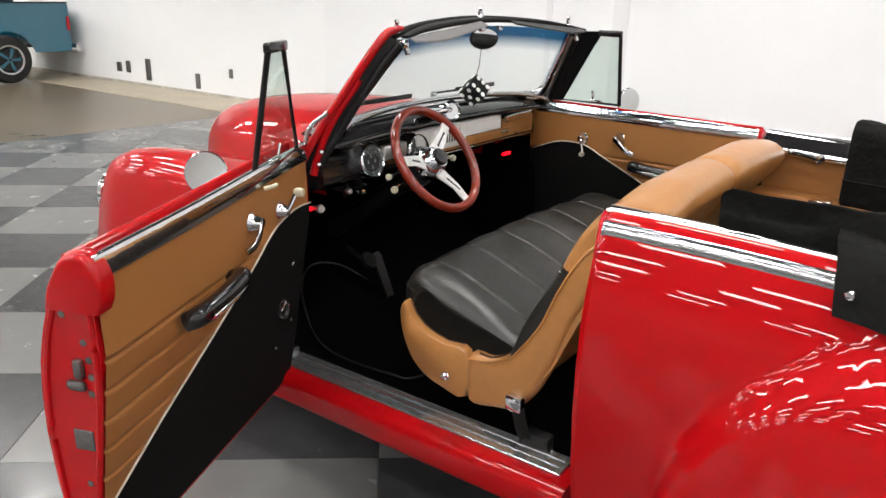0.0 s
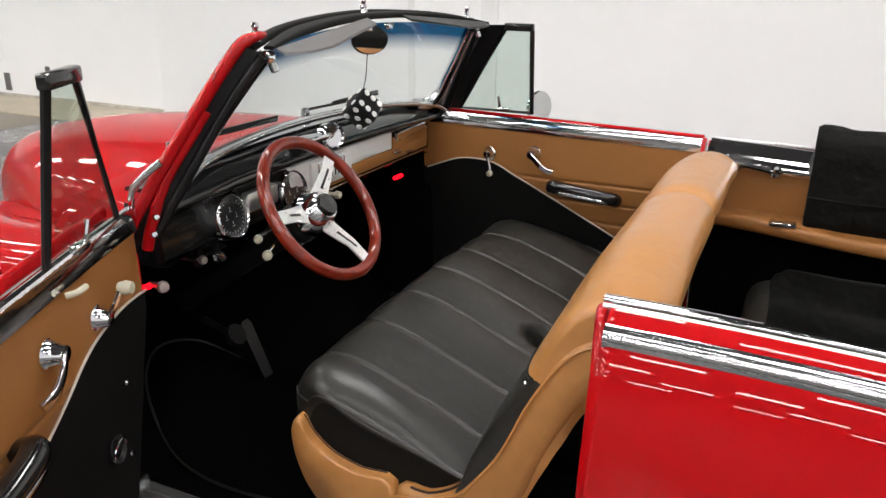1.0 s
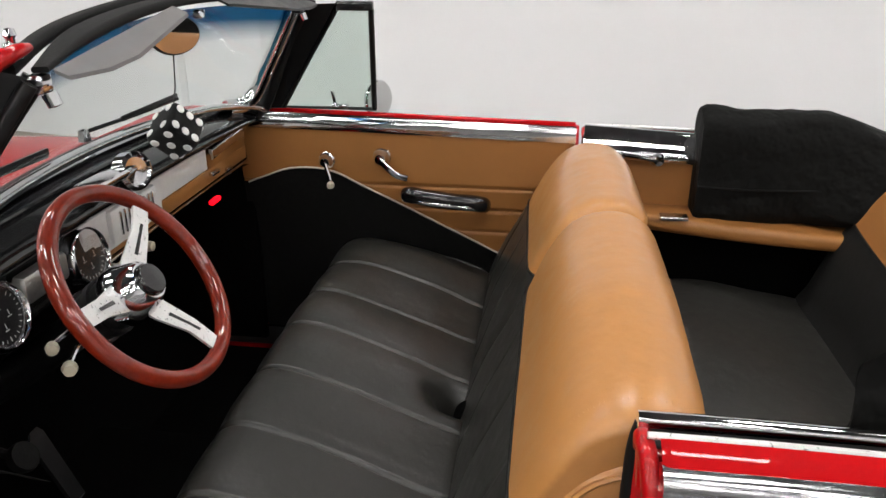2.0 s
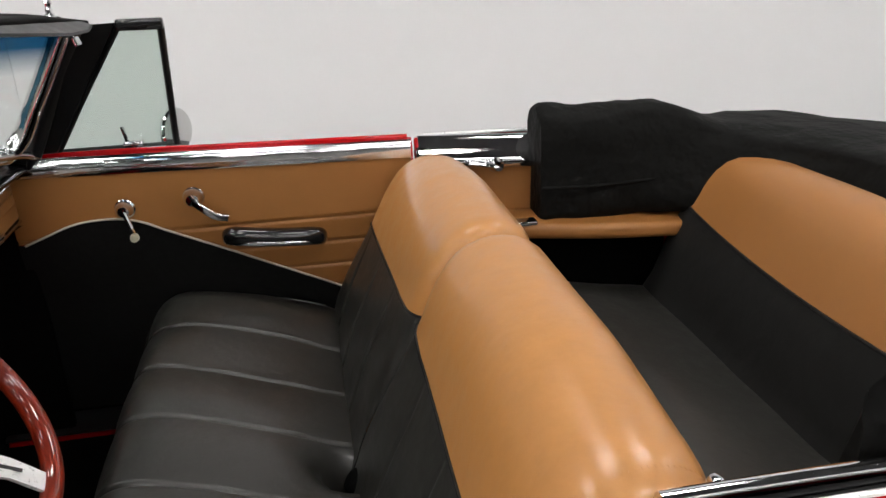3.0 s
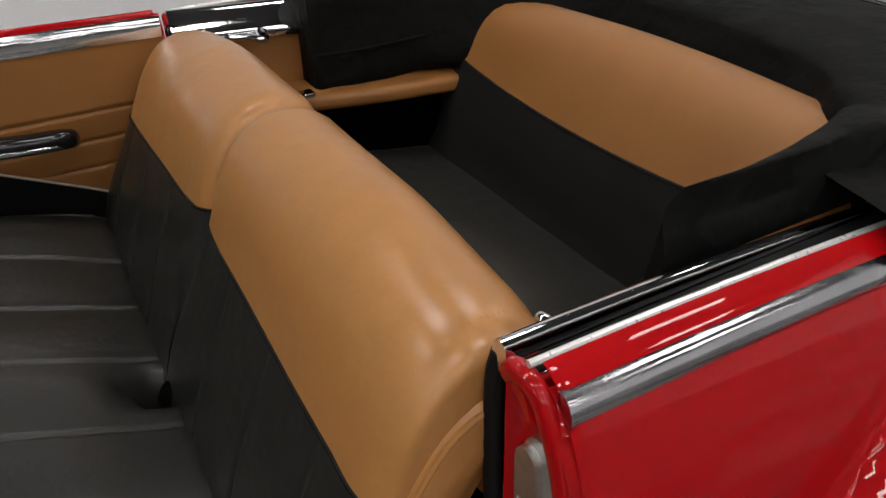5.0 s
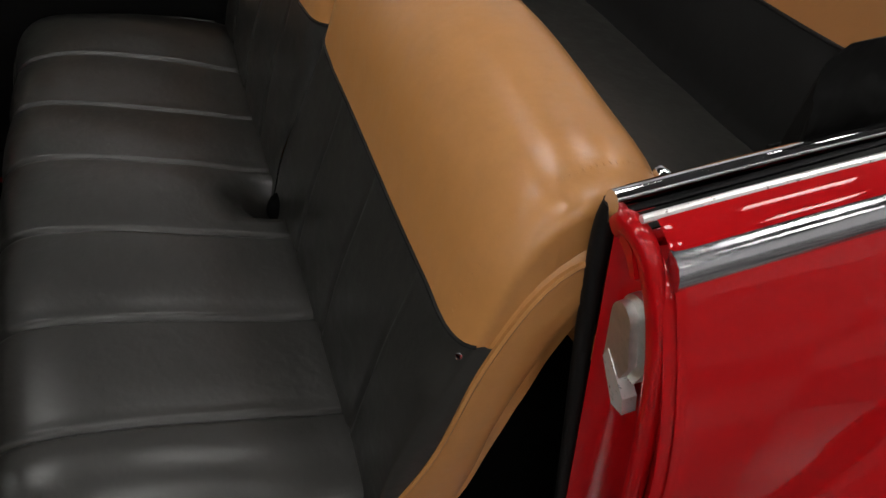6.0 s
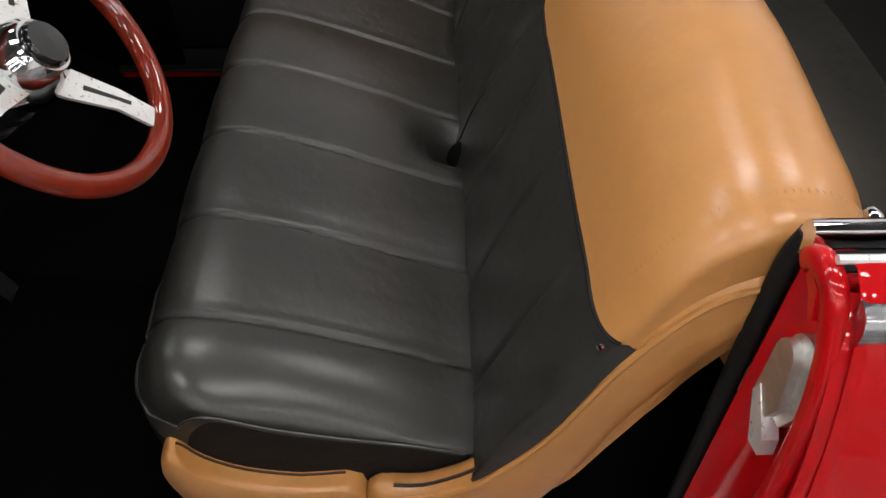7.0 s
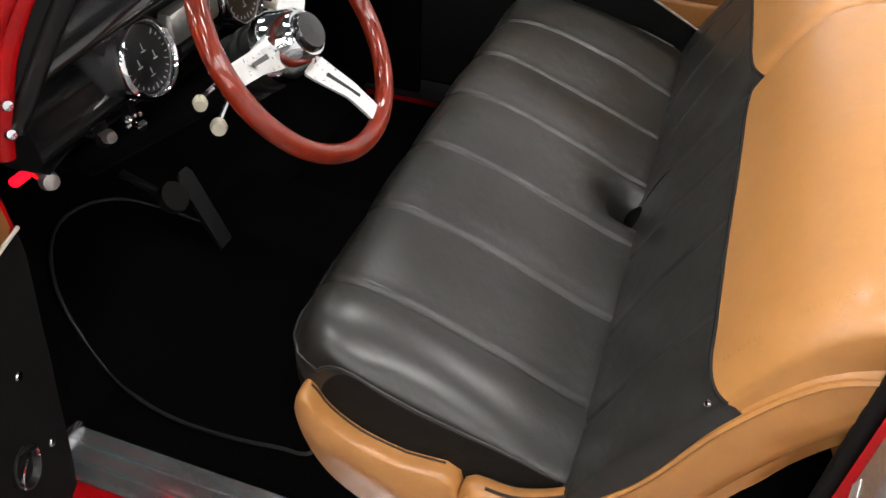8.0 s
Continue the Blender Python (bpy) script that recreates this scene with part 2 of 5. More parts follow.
def rounded(w, h, r=0.01, n=3):
    """A rounded rectangle section, w by h."""
    out = []
    r = min(r, w / 2 - 1e-4, h / 2 - 1e-4)
    for cx, cy, a0 in ((w / 2 - r, h / 2 - r, 0), (-w / 2 + r, h / 2 - r, 90), (-w / 2 + r, -h / 2 + r, 180), (w / 2 - r, -h / 2 + r, 270)):
        for k in range(n + 1):
            a = radians(a0 + 90 * k / n)
            out.append((cx + r * math.cos(a), cy + r * math.sin(a)))
    return out


def tube(path, r, n=8, loop=False, smooth=0, up=(0, 0, 1)):
    if smooth:
        path = curve(path, smooth, loop)
    return sweep(path, circle(r, n), up, loop)


def box(cx, cy, cz, sx, sy, sz, bevel=0.004, seg=2):
    bm = bmesh.new()
    bmesh.ops.create_cube(bm, size=1)
    for v in bm.verts:
        v.co = Vector((v.co.x * sx, v.co.y * sy, v.co.z * sz))
    if bevel:
        bmesh.ops.bevel(bm, geom=bm.edges[:], offset=bevel, segments=seg, affect="EDGES", profile=0.5)
    bm.verts.index_update()
    verts = [(v.co.x + cx, v.co.y + cy, v.co.z + cz) for v in bm.verts]
    faces = [tuple(v.index for v in f.verts) for f in bm.faces]
    bm.free()
    return verts, faces


def revolve(profile, n=24, axis=None, at=(0, 0, 0)):
    """Turns a profile of (radius, height) about an axis direction."""
    rings = []
    for r, z in profile:
        rings.append([(max(r, 1e-4) * math.cos(2 * math.pi * k / n), max(r, 1e-4) * math.sin(2 * math.pi * k / n), z) for k in range(n)])
    shape = loft(rings)
    q = Vector(axis or (0, 0, 1)).to_track_quat("Z", "Y").to_matrix().to_4x4()
    return moved(shape, Matrix.Translation(at) @ q)


def slab(outline, direction, thick):
    """A flat plate: a closed outline of points pushed along a direction."""
    d = Vector(direction).normalized() * thick
    n = len(outline)
    verts = [tuple(p) for p in outline] + [tuple(Vector(p) + d) for p in outline]
    faces = [tuple(range(n)), tuple(reversed(range(n, 2 * n)))] + [(i, (i + 1) % n, n + (i + 1) % n, n + i) for i in range(n)]
    return verts, faces


def step(a, b, v):
    t = min(1, max(0, (v - a) / (b - a)))
    return t * t * (3 - 2 * t)


def table(rows, v):
    """Smooth value at v of a table of (v, value)."""
    if v <= rows[0][0]:
        return rows[0][1]
    for (a, p), (b, q) in zip(rows, rows[1:]):
        if v <= b:
            return p + (q - p) * (v - a) / (b - a)
    return rows[-1][1]


def bumpy(x, y, z, s, a):
    return a * noise.noise(Vector((x * s, y * s, z * s)))


# ---- the hall ----
WALL_X, BACK_Y, FRONT_Y, LEFT_X, CEIL_Z = 5.4, -6.4, 24.0, -24.0, 5.2


def setting(name, shape, mat, label, sharp=40):
    return tagged(part(name, shape, mat, None, label, sharp), kind="structure")


BEND, CORNER = Vector((5.35, 7.0, 0)), Vector((2.70, -6.2, 0))
floor = setting("floor", box((WALL_X + LEFT_X) / 2 + 0.4, (BACK_Y + FRONT_Y) / 2, -0.106, WALL_X - LEFT_X + 0.8, FRONT_Y - BACK_Y, 0.2, 0),
                CONCRETE, "brown stained polished concrete showroom floor")


def wall(name, a, b, label, mat=WALLPAINT, low=-0.1, thick=0.2):
    """An upright wall from a to b, its face on that line, its thickness to the right of it."""
    a, b = Vector((a[0], a[1], 0)), Vector((b[0], b[1], 0))
    d = (b - a).normalized()
    n = Vector((d.y, -d.x, 0)) * thick
    foot = [Vector((p.x, p.y, low)) for p in (a, b, b + n, a + n)]
    return setting(name, slab(foot, (0, 0, 1), CEIL_Z - low), mat, label)


wall("wall_east_1", (5.55, FRONT_Y), BEND[:2], "white painted showroom wall", thick=-0.2)
wall("wall_east_2", BEND[:2], CORNER[:2], "white painted showroom wall", thick=-0.2)
wall("wall_south", CORNER[:2], (LEFT_X, CORNER.y), "white painted end wall of the showroom", thick=-0.2)
wall("wall_west", (LEFT_X, CORNER.y), (LEFT_X, FRONT_Y), "grey painted wall across the showroom", mat=WALLGREY, thick=-0.2)
wall("wall_north", (LEFT_X, FRONT_Y), (5.55, FRONT_Y), "grey painted far wall of the showroom", mat=WALLGREY, thick=-0.2)
setting("ceiling", box((WALL_X + LEFT_X) / 2 + 0.4, (BACK_Y + FRONT_Y) / 2, CEIL_Z + 0.11, WALL_X - LEFT_X + 1.4, FRONT_Y - BACK_Y + 0.6, 0.2, 0), CEILPAINT, "dark painted showroom ceiling")
setting("kerb_strip", slab([(4.45, 7.4, 0.006), (5.33, 7.05, 0.006), (5.54, FRONT_Y, 0.006), (4.65, FRONT_Y, 0.006)], (0, 0, -1), 0.012), KERBPAINT, "cream painted concrete strip along the wall")
along = (CORNER - BEND).normalized()
inward = Vector((along.y, -along.x, 0))
for k, (u, w) in enumerate(((12.40, 0.10), (4.80, 0.17), (3.95, 0.07))):
    p = BEND + along * u
    foot = [p - along * w / 2 - inward * 0.02, p + along * w / 2 - inward * 0.02, p + along * w / 2 + inward * 0.006, p - along * w / 2 + inward * 0.006]
    setting(f"wall_joint_{k + 1}", slab(foot, (0, 0, 1), CEIL_Z), WALLPAINT2, "vertical joint strip in the white wall")
WALLDIRT = material("scuffed_wall_foot", (0.46, 0.43, 0.38), 0.75, spec=0.2, vary=0.5, vary_scale=3.0)
setting("baseboard", slab([(5.335, 7.02, 0.0), (5.355, 7.02, 0.0), (5.555, FRONT_Y - 0.01, 0.0), (5.535, FRONT_Y - 0.01, 0.0)], (0, 0, 1), 0.05), WALLDIRT, "scuffed dirty foot of the white wall")
for y, z, w, h in ((12.10, 0.28, 0.13, 0.16), (11.82, 0.30, 0.11, 0.20), (11.22, 0.29, 0.13, 0.36), (9.87, 0.21, 0.10, 0.24), (9.03, 0.39, 0.07, 0.14)):
    tagged(part("wall_box", box(5.36 + 0.2 * (y - 7) / 17 - 0.004, y, z, 0.06, w, h, 0.008), IRON, None, "small grey metal electrical box on the white wall"), category="electrical box", group="boxes on the wall")

# ceiling lamps: rows of long lit fixtures
lamp = thing("ceiling_light", "long white fluorescent fixture, lit, on the ceiling", "ceiling light", group="showroom ceiling lights")
part("housing", box(0, 0, 0.030, 0.60, 1.26, 0.08, 0.01), FIXTURE, lamp)
part("diffuser", box(0, 0, -0.011, 0.50, 1.14, 0.006, 0), TUBEMAT, lamp, "glowing white diffuser")
spots = [(1.6 - 2.9 * i, -4.6 + 2.7 * j + 1.1 * (i % 2)) for i in range(8) for j in range(11)]
lamp.matrix_basis = Matrix.Translation((spots[0][0], spots[0][1], CEIL_Z - 0.075))
for x, y in spots[1:]:
    copy_thing(lamp, Matrix.Translation((x, y, CEIL_Z - 0.075)))

# ---- the car ----
car = thing("convertible_car", "glossy red vintage convertible, driver's door open, tan and black interior", "car")
HINGE = Vector((-0.845, 1.118, 0))
DOOR_OPEN = -68.5

SIDE = [(0.28, -0.835), (0.38, -0.868), (0.5, -0.888), (0.65, -0.902), (0.78, -0.906), (0.88, -0.900), (0.96, -0.888), (1.03, -0.869), (1.09, -0.847), (1.135, -0.826), (1.152, -0.812), (1.163, -0.796), (1.167, -0.780)]


RAIL_SECTION = [(0.034, -0.050), (0.040, -0.037), (0.039, -0.029), (0.032, -0.016), (0.020, -0.001), (0.006, 0.011), (-0.008, 0.019), (-0.018, 0.022), (-0.026, 0.020), (-0.030, 0.010), (-0.030, -0.030)]
FAR_RAIL_SECTION = [(0.030, -0.064), (0.039, -0.055), (0.041, -0.046), (0.035, -0.034), (0.023, -0.018), (0.009, -0.002), (-0.005, 0.010), (-0.017, 0.018), (-0.025, 0.019), (-0.030, 0.012), (-0.030, -0.030)]
LENS_SECTION = [(-0.012, -0.021), (0.006, -0.019), (0.0115, -0.011), (0.0115, 0.002), (0.007, 0.013), (0.000, 0.020), (-0.012, 0.022)]


def side_x(z):
    return table(SIDE, z)


SIDE_Z = sorted(set([0.28 + k * 0.028 for k in range(28)] + [1.07, 1.09, 1.11, 1.125, 1.14, 1.148, 1.155, 1.16, 1.164, 1.167]))


def fall(y):
    """How far the belt line has dropped towards the tail."""
    return 0.054 * max(0.0, 0.038 - y) ** 2


def pontoon(y, z):
    """How far the rear wing swells out of the body side."""
    r = math.hypot((y + 1.12) / 0.92, (z - 0.45) / 0.69)
    crown = max(0.0, 1 - r * r)
    return 0.060 * step(1.015, 0.955, r) + 0.100 * crown ** 0.7


def quarter(side):
    verts, faces = [], []
    ys = [0.026, 0.022, 0.014] + [0.006 - k * 0.022 for k in range(68)]
    for y in ys:
        roll = {0: 0.004, 1: 0.001}.get(ys.index(y), 0)
        for z in SIDE_Z:
            verts.append((side * (-(side_x(z) - pontoon(y, z)) - roll), y, z - fall(y) * step(0.70, 1.10, z)))
    n = len(SIDE_Z)
    for i in range(len(ys) - 1):
        for j in range(n - 1):
            y, z = ys[i], SIDE_Z[j]
            if math.hypot(y + 1.12, z - 0.33) < 0.34:
                continue
            faces.append((i * n + j, i * n + j + 1, (i + 1) * n + j + 1, (i + 1) * n + j))
    return verts, faces


for s, word in ((-1, "left"), (1, "right")):
    q = part("quarter_panel", quarter(s), RED, car, "glossy red rear quarter panel with swelling wing", 60)
    # belt moulding, inner rail and the slot of the side window
    part("belt_moulding", sweep([(s * 0.822, 0.026 - k * 0.1, 1.128 - 0.0018 * k * k * 0.3) for k in range(15)], [(u * -s, v) for u, v in LENS_SECTION]), BELTCHROME, q, "polished chrome belt moulding")
    if s < 0:
        part("inner_rail", sweep([(-0.7375, 0.046 - k * 0.08, 1.163 - 1.1 * fall(0.046 - k * 0.08)) for k in range(13)], [(-u, v) for u, v in ((0.0125, -0.045), (0.0135, -0.013), (0.0115, -0.002), (0.0065, 0.005), (-0.001, 0.007), (-0.008, 0.004), (-0.0115, -0.003), (-0.012, -0.022))]), CHROME, q, "polished chrome window rail")
    if s > 0:
        part("garnish_rail", sweep([(0.736, 0.045 - 0.08 * k, 1.153 - 0.004 * k) for k in range(8)], FAR_RAIL_SECTION), CHROME, q, "polished chrome window garnish rail")
    part("window_slot", box(s * 0.7635, -0.345, 1.128, 0.026, 0.75, 0.04, 0.002), RUBBER, q, "black rubber window slot")
    part("top_lip", sweep([(s * 0.779, 0.040 - k * 0.1, 1.166 - fall(0.040 - k * 0.1)) for k in range(13)], circle(0.0045, 8)), BRUSHED, q, "pale metal bead along the window slot")
    # body pillar face behind the door
    rows = []
    for k in range(25):
        z = 0.36 + 0.785 * k / 24
        sx = -side_x(z) - 0.012 * step(1.09, 1.145, z)
        rows.append([(s * x, y, z) for x, y in ((0.735, 0.02), (0.738, 0.056), (0.750, 0.064), (0.760, 0.052), (0.775, 0.040), (0.80, 0.034), (sx - 0.030, 0.036), (sx - 0.024, 0.050), (sx - 0.014, 0.054), (sx - 0.008, 0.046), (sx - 0.006, 0.030))])
    jamb = part("door_jamb", loft(rows, False), RED, q, "glossy red pressed door pillar", 70)
    part("jamb_cap", box(s * 0.766, 0.034, 1.141, 0.046, 0.030, 0.010, 0.004), RED, q)
    bead = [(0.750, 0.058, 1.135), (0.765, 0.060, 1.150), (0.790, 0.056, 1.142), (0.812, 0.052, 1.105), (0.828, 0.049, 1.06), (0.841, 0.048, 1.0), (0.851, 0.048, 0.9), (0.858, 0.048, 0.75), (0.856, 0.048, 0.55)]
    part("jamb_bead", sweep(curve([(s * x, y, z) for x, y, z in bead], 5), rounded(0.026, 0.022, 0.010, 4), up=(0, 1, 0)), RED, q, "", 80)
    part("jamb_tab", slab([(s * x, 0.061, z) for x, z in ((0.764, 1.142), (0.786, 1.136), (0.799, 1.108), (0.792, 1.104), (0.778, 1.122), (0.764, 1.130))], (0, 1, 0), 0.006), RED, q)
    part("weatherstrip", tube([(s * 0.727, 0.054, 1.145), (s * 0.724, 0.060, 1.10), (s * 0.725, 0.062, 0.95), (s * 0.729, 0.060, 0.75), (s * 0.732, 0.057, 0.5), (s * 0.732, 0.057, 0.40)], 0.012, 12, smooth=6), RUBBER, q, "black rubber door seal")
    if s < 0:
        def plate(k, y0, thick, dx=0.0):
            arc = [(-0.797 + dx + 0.030 * k * math.cos(radians(a)), y0, 1.030 + 0.042 * k * math.sin(radians(a))) for a in range(0, 181, 15)]
            return slab(arc + [(-0.826 + dx, y0, 0.985), (-0.815 + dx, y0, 0.955), (-0.780 + dx, y0, 0.950)], (0, 1, 0), thick)

        part("striker", plate(1.0, 0.036, 0.016), CASTMETAL, q, "grey cast metal door striker", 30)
        part("striker_tooth", plate(0.62, 0.052, 0.010, 0.012), CASTMETAL, q, "", 30)
        part("striker_wedge", slab([(-0.775, 0.045, 0.975), (-0.768, 0.045, 0.955), (-0.800, 0.045, 0.905), (-0.822, 0.045, 0.912), (-0.818, 0.045, 0.935)], (0, 1, 0), 0.018), BRUSHED, q, "bright striker wedge", 30)
        part("grommet", revolve([(0.008, 0.004), (0.011, 0.0)], 12, (0, 1, 0), (-0.83, 0.040, 0.58)), RUBBER, q)

for ob in car.children_recursive:
    if ob.name.split(".")[0] in ("door_jamb", "jamb_cap", "jamb_bead", "jamb_tab", "weatherstrip", "striker", "striker_tooth", "striker_wedge", "grommet"):
        ob.location.y -= 0.018

# tail: boot lid, deck and back end
rings = []
for k in range(18):
    y = -1.44 - k * 0.055
    f = 1 - 0.30 * step(-1.5, -2.4, y) ** 1.5
    top = table([(-2.40, 0.62), (-2.32, 0.78), (-2.2, 0.89), (-2.0, 0.99), (-1.7, 1.07), (-1.44, 1.10)], y)
    ring = []
    for j in range(41):
        a = math.pi * j / 40
        c, si = math.cos(a), math.sin(a)
        ring.append((-0.93 * f * math.copysign(abs(c) ** 0.55, c), y, 0.32 + (top - 0.32) * si ** 0.5))
    rings.append(ring)
part("tail", loft(rings, False), RED, car, "glossy red boot and tail", 60)
part("deck_moulding", sweep([(x, -1.60 + 0.95 * x * x, 1.106 - 0.10 * x * x) for x in [-0.52 + 0.08 * k for k in range(14)]], rounded(0.030, 0.018, 0.007)), BELTCHROME, car, "chrome strip at the front of the boot deck")

# bonnet and front wings
HOODZ = [(1.25, 1.222), (1.5, 1.228), (1.7, 1.222), (1.95, 1.205), (2.2, 1.165), (2.36, 1.11), (2.47, 1.03), (2.53, 0.95), (2.58, 0.84)]
HOODW = [(1.25, 0.56), (1.6, 0.50), (1.85, 0.435), (2.0, 0.38), (2.15, 0.31), (2.3, 0.23), (2.45, 0.13), (2.56, 0.03)]
WINGZ = [(1.25, 1.085), (1.6, 1.062), (1.85, 1.062), (2.05, 1.045), (2.18, 1.015), (2.26, 0.96), (2.31, 0.89), (2.35, 0.79), (2.38, 0.65), (2.46, 0.56)]


def soft(rows, y):
    return sum(table(rows, y + d) for d in (-0.08, -0.05, -0.025, 0, 0.025, 0.05, 0.08)) / 7


hood_r, left_r = [], []
for k in range(34):
    y = 1.25 + k * 1.33 / 33
    hz, low, w = soft(HOODZ, y), min(soft(HOODZ, y), soft(WINGZ, y)) - 0.10, soft(HOODW, y)
    half = ((1.0, low), (0.985, hz - 0.19), (0.91, hz - 0.105), (0.68, hz - 0.040), (0.34, hz - 0.009))
    hood_r.append(curve([(-w * a, y, z) for a, z in half] + [(0, y, hz)] + [(w * a, y, z) for a, z in half[::-1]], 5))
    y = 1.25 + k * 1.21 / 33
    wz, inn = soft(WINGZ, y), soft(HOODW, y) - 0.01
    front = step(2.05, 2.40, y)
    out = 0.90 - 0.10 * front
    left_r.append(curve([(-0.84, y, 0.34), (-out, y, 0.55), (-out + 0.01, y, min(0.78, wz - 0.12)), (-out + 0.05, y, wz - 0.05), (-0.75 + 0.05 * front, y, wz), (-0.66, y, wz - 0.005),
                         (-(inn + 0.66) / 2, y, wz - 0.04), (-inn, y, wz - 0.075), (-inn + 0.03, y, wz - 0.14)], 5))
part("bonnet", loft(hood_r, False), RED, car, "long rounded glossy red bonnet", 70)
part("cowl_panel", loft([[(x, (1.185 - 0.26 * x * x) + (1.27 - 1.185 + 0.26 * x * x) * t, 1.220 + 0.004 * (1 - (x / 0.75) ** 2) - 0.10 * max(0, abs(x) - 0.5)) for x in [-0.76 + 0.0585 * k for k in range(27)]] for t in (0, 0.25, 0.5, 0.75, 1)], False), RED, car)
for s in (-1, 1):
    shape = loft(left_r, False)
    wing = part("front_wing", shape if s < 0 else mirrored(shape), RED, car, "rounded glossy red front wing", 70)
    part("headlight", revolve([(0.115, -0.02), (0.112, 0.012), (0.095, 0.02), (0.06, 0.034), (0.0, 0.042)], 24, (0, 1, 0.08), (s * 0.70, 2.285, 0.82)), CHROME, wing, "round chrome-rimmed headlight")
for s, y0 in ((-1, 1.245), (1, 1.105)):
    part("cowl_side", loft([[(s * -side_x(z), y, z) for z in SIDE_Z] for y in (y0, (y0 + 1.27) / 2, 1.27)], False), RED, car, "", 70)
grille = part("grille", box(0, 2.44, 0.56, 1.10, 0.06, 0.26, 0.02), CHROME, car, "chrome front grille")
part("front_bumper", sweep(curve([(-0.80, 2.28, 0.42), (-0.66, 2.50, 0.42), (0, 2.66, 0.42), (0.66, 2.50, 0.42), (0.80, 2.28, 0.42)], 6), rounded(0.04, 0.13, 0.018)), CHROME, car, "chrome front bumper")
part("rear_bumper", sweep(curve([(-0.80, -2.3, 0.42), (-0.6, -2.48, 0.42), (0, -2.54, 0.42), (0.6, -2.48, 0.42), (0.80, -2.3, 0.42)], 6), rounded(0.04, 0.13, 0.018)), CHROME, car, "chrome rear bumper")
for x, y in ((-0.74, 1.92), (0.74, 1.92), (-0.74, -1.12), (0.74, -1.12)):
    wheel = part("road_wheel", revolve([(0.21, -0.085), (0.30, -0.09), (0.335, -0.06), (0.34, 0), (0.335, 0.06), (0.30, 0.09), (0.21, 0.085)], 32, (1, 0, 0), (x, y, 0.34)), TYRE, car, "black road tyre")
    part("wheel_rim", revolve([(0.0, 0.075), (0.10, 0.085), (0.16, 0.06), (0.205, 0.075), (0.212, 0.06), (0.212, -0.06)], 28, (math.copysign(1, x), 0, 0), (x, y, 0.34)), CHROME, wheel, "chrome wheel disc")
part("post_foot_moulding", sweep(curve([(-0.762, 0.995, 1.300), (-0.775, 1.035, 1.268), (-0.783, 1.066, 1.232), (-0.786, 1.072, 1.190), (-0.786, 1.075, 1.165)], 5), rounded(0.016, 0.010, 0.004), up=(-1, 0, 0)), CHROME, car, "chrome moulding at the foot of the windscreen post")

# sills
for s in (-1, 1):
    rk = part("rocker", sweep([(s * 0.788, 0.06 + 0.1 * k, 0.325) for k in range(13)], rounded(0.150, 0.115, 0.035, 4)), RED, car, "glossy red rocker panel")
    if s > 0:
        part("sill_cover", sweep([(0.762, 0.06 + 0.1 * k, 0.388) for k in range(13)], rounded(0.120, 0.010, 0.004)), BLACKTRIM, rk, "black sill cover")
        part("sill_edge", tube([(0.815, 0.30 + 0.1 * k, 0.396) for k in range(10)], 0.005, 6), CHROME, rk, "thin chrome sill edge")
        continue
    sp = part("sill_plate", sweep([(s * 0.752, 0.10 + 0.103 * k, 0.387) for k in range(12)], rounded(0.100, 0.010, 0.004)), SILLMETAL, rk, "worn ribbed aluminium sill plate")
    for k in range(2):
        part("sill_rib", box(s * (0.735 + 0.034 * k), 0.665, 0.393, 0.004, 1.10, 0.003, 0.001), SILLMETAL, sp)
    part("sill_end", box(s * 0.752, 1.236, 0.396, 0.10, 0.016, 0.026, 0.004), SILLMETAL, sp)

# ---- doors ----
PIPE = [(1.085, 0.965), (1.035, 0.985), (0.95, 1.015), (0.856, 1.020), (0.79, 1.005), (0.724, 0.972), (0.60, 0.910), (0.475, 0.845), (0.294, 0.75), (0.15, 0.665), (0.07, 0.615)]


PIPE_LEFT = [(1.085, 1.022), (1.02, 1.030), (0.95, 1.032)] + [(y, z - 0.034 * min(1, (0.86 - y) / 0.3)) for y, z in PIPE[3:]]


def pipe_z(y, left=False):
    return table(sorted(PIPE_LEFT if left else PIPE), y)


ROLLS = [0.972 - 0.0755 * k for k in range(5)]
TRIM_Z = sorted(set([0.60 + 0.02 * k for k in range(28)] + [1.145, 1.168] + [r + d for r in ROLLS for d in (-0.014, -0.008, -0.004, 0, 0.004, 0.008, 0.014)]))


def pleat(z):
    """Stitched lines across the lower part of a door panel."""
    return -0.0055 * max(math.exp(-((z - r) / 0.005) ** 2) for r in ROLLS)


def lean(z):
    """The inner face of a door leans out towards the sill."""
    return -0.17 * max(0.0, 0.98 - z)


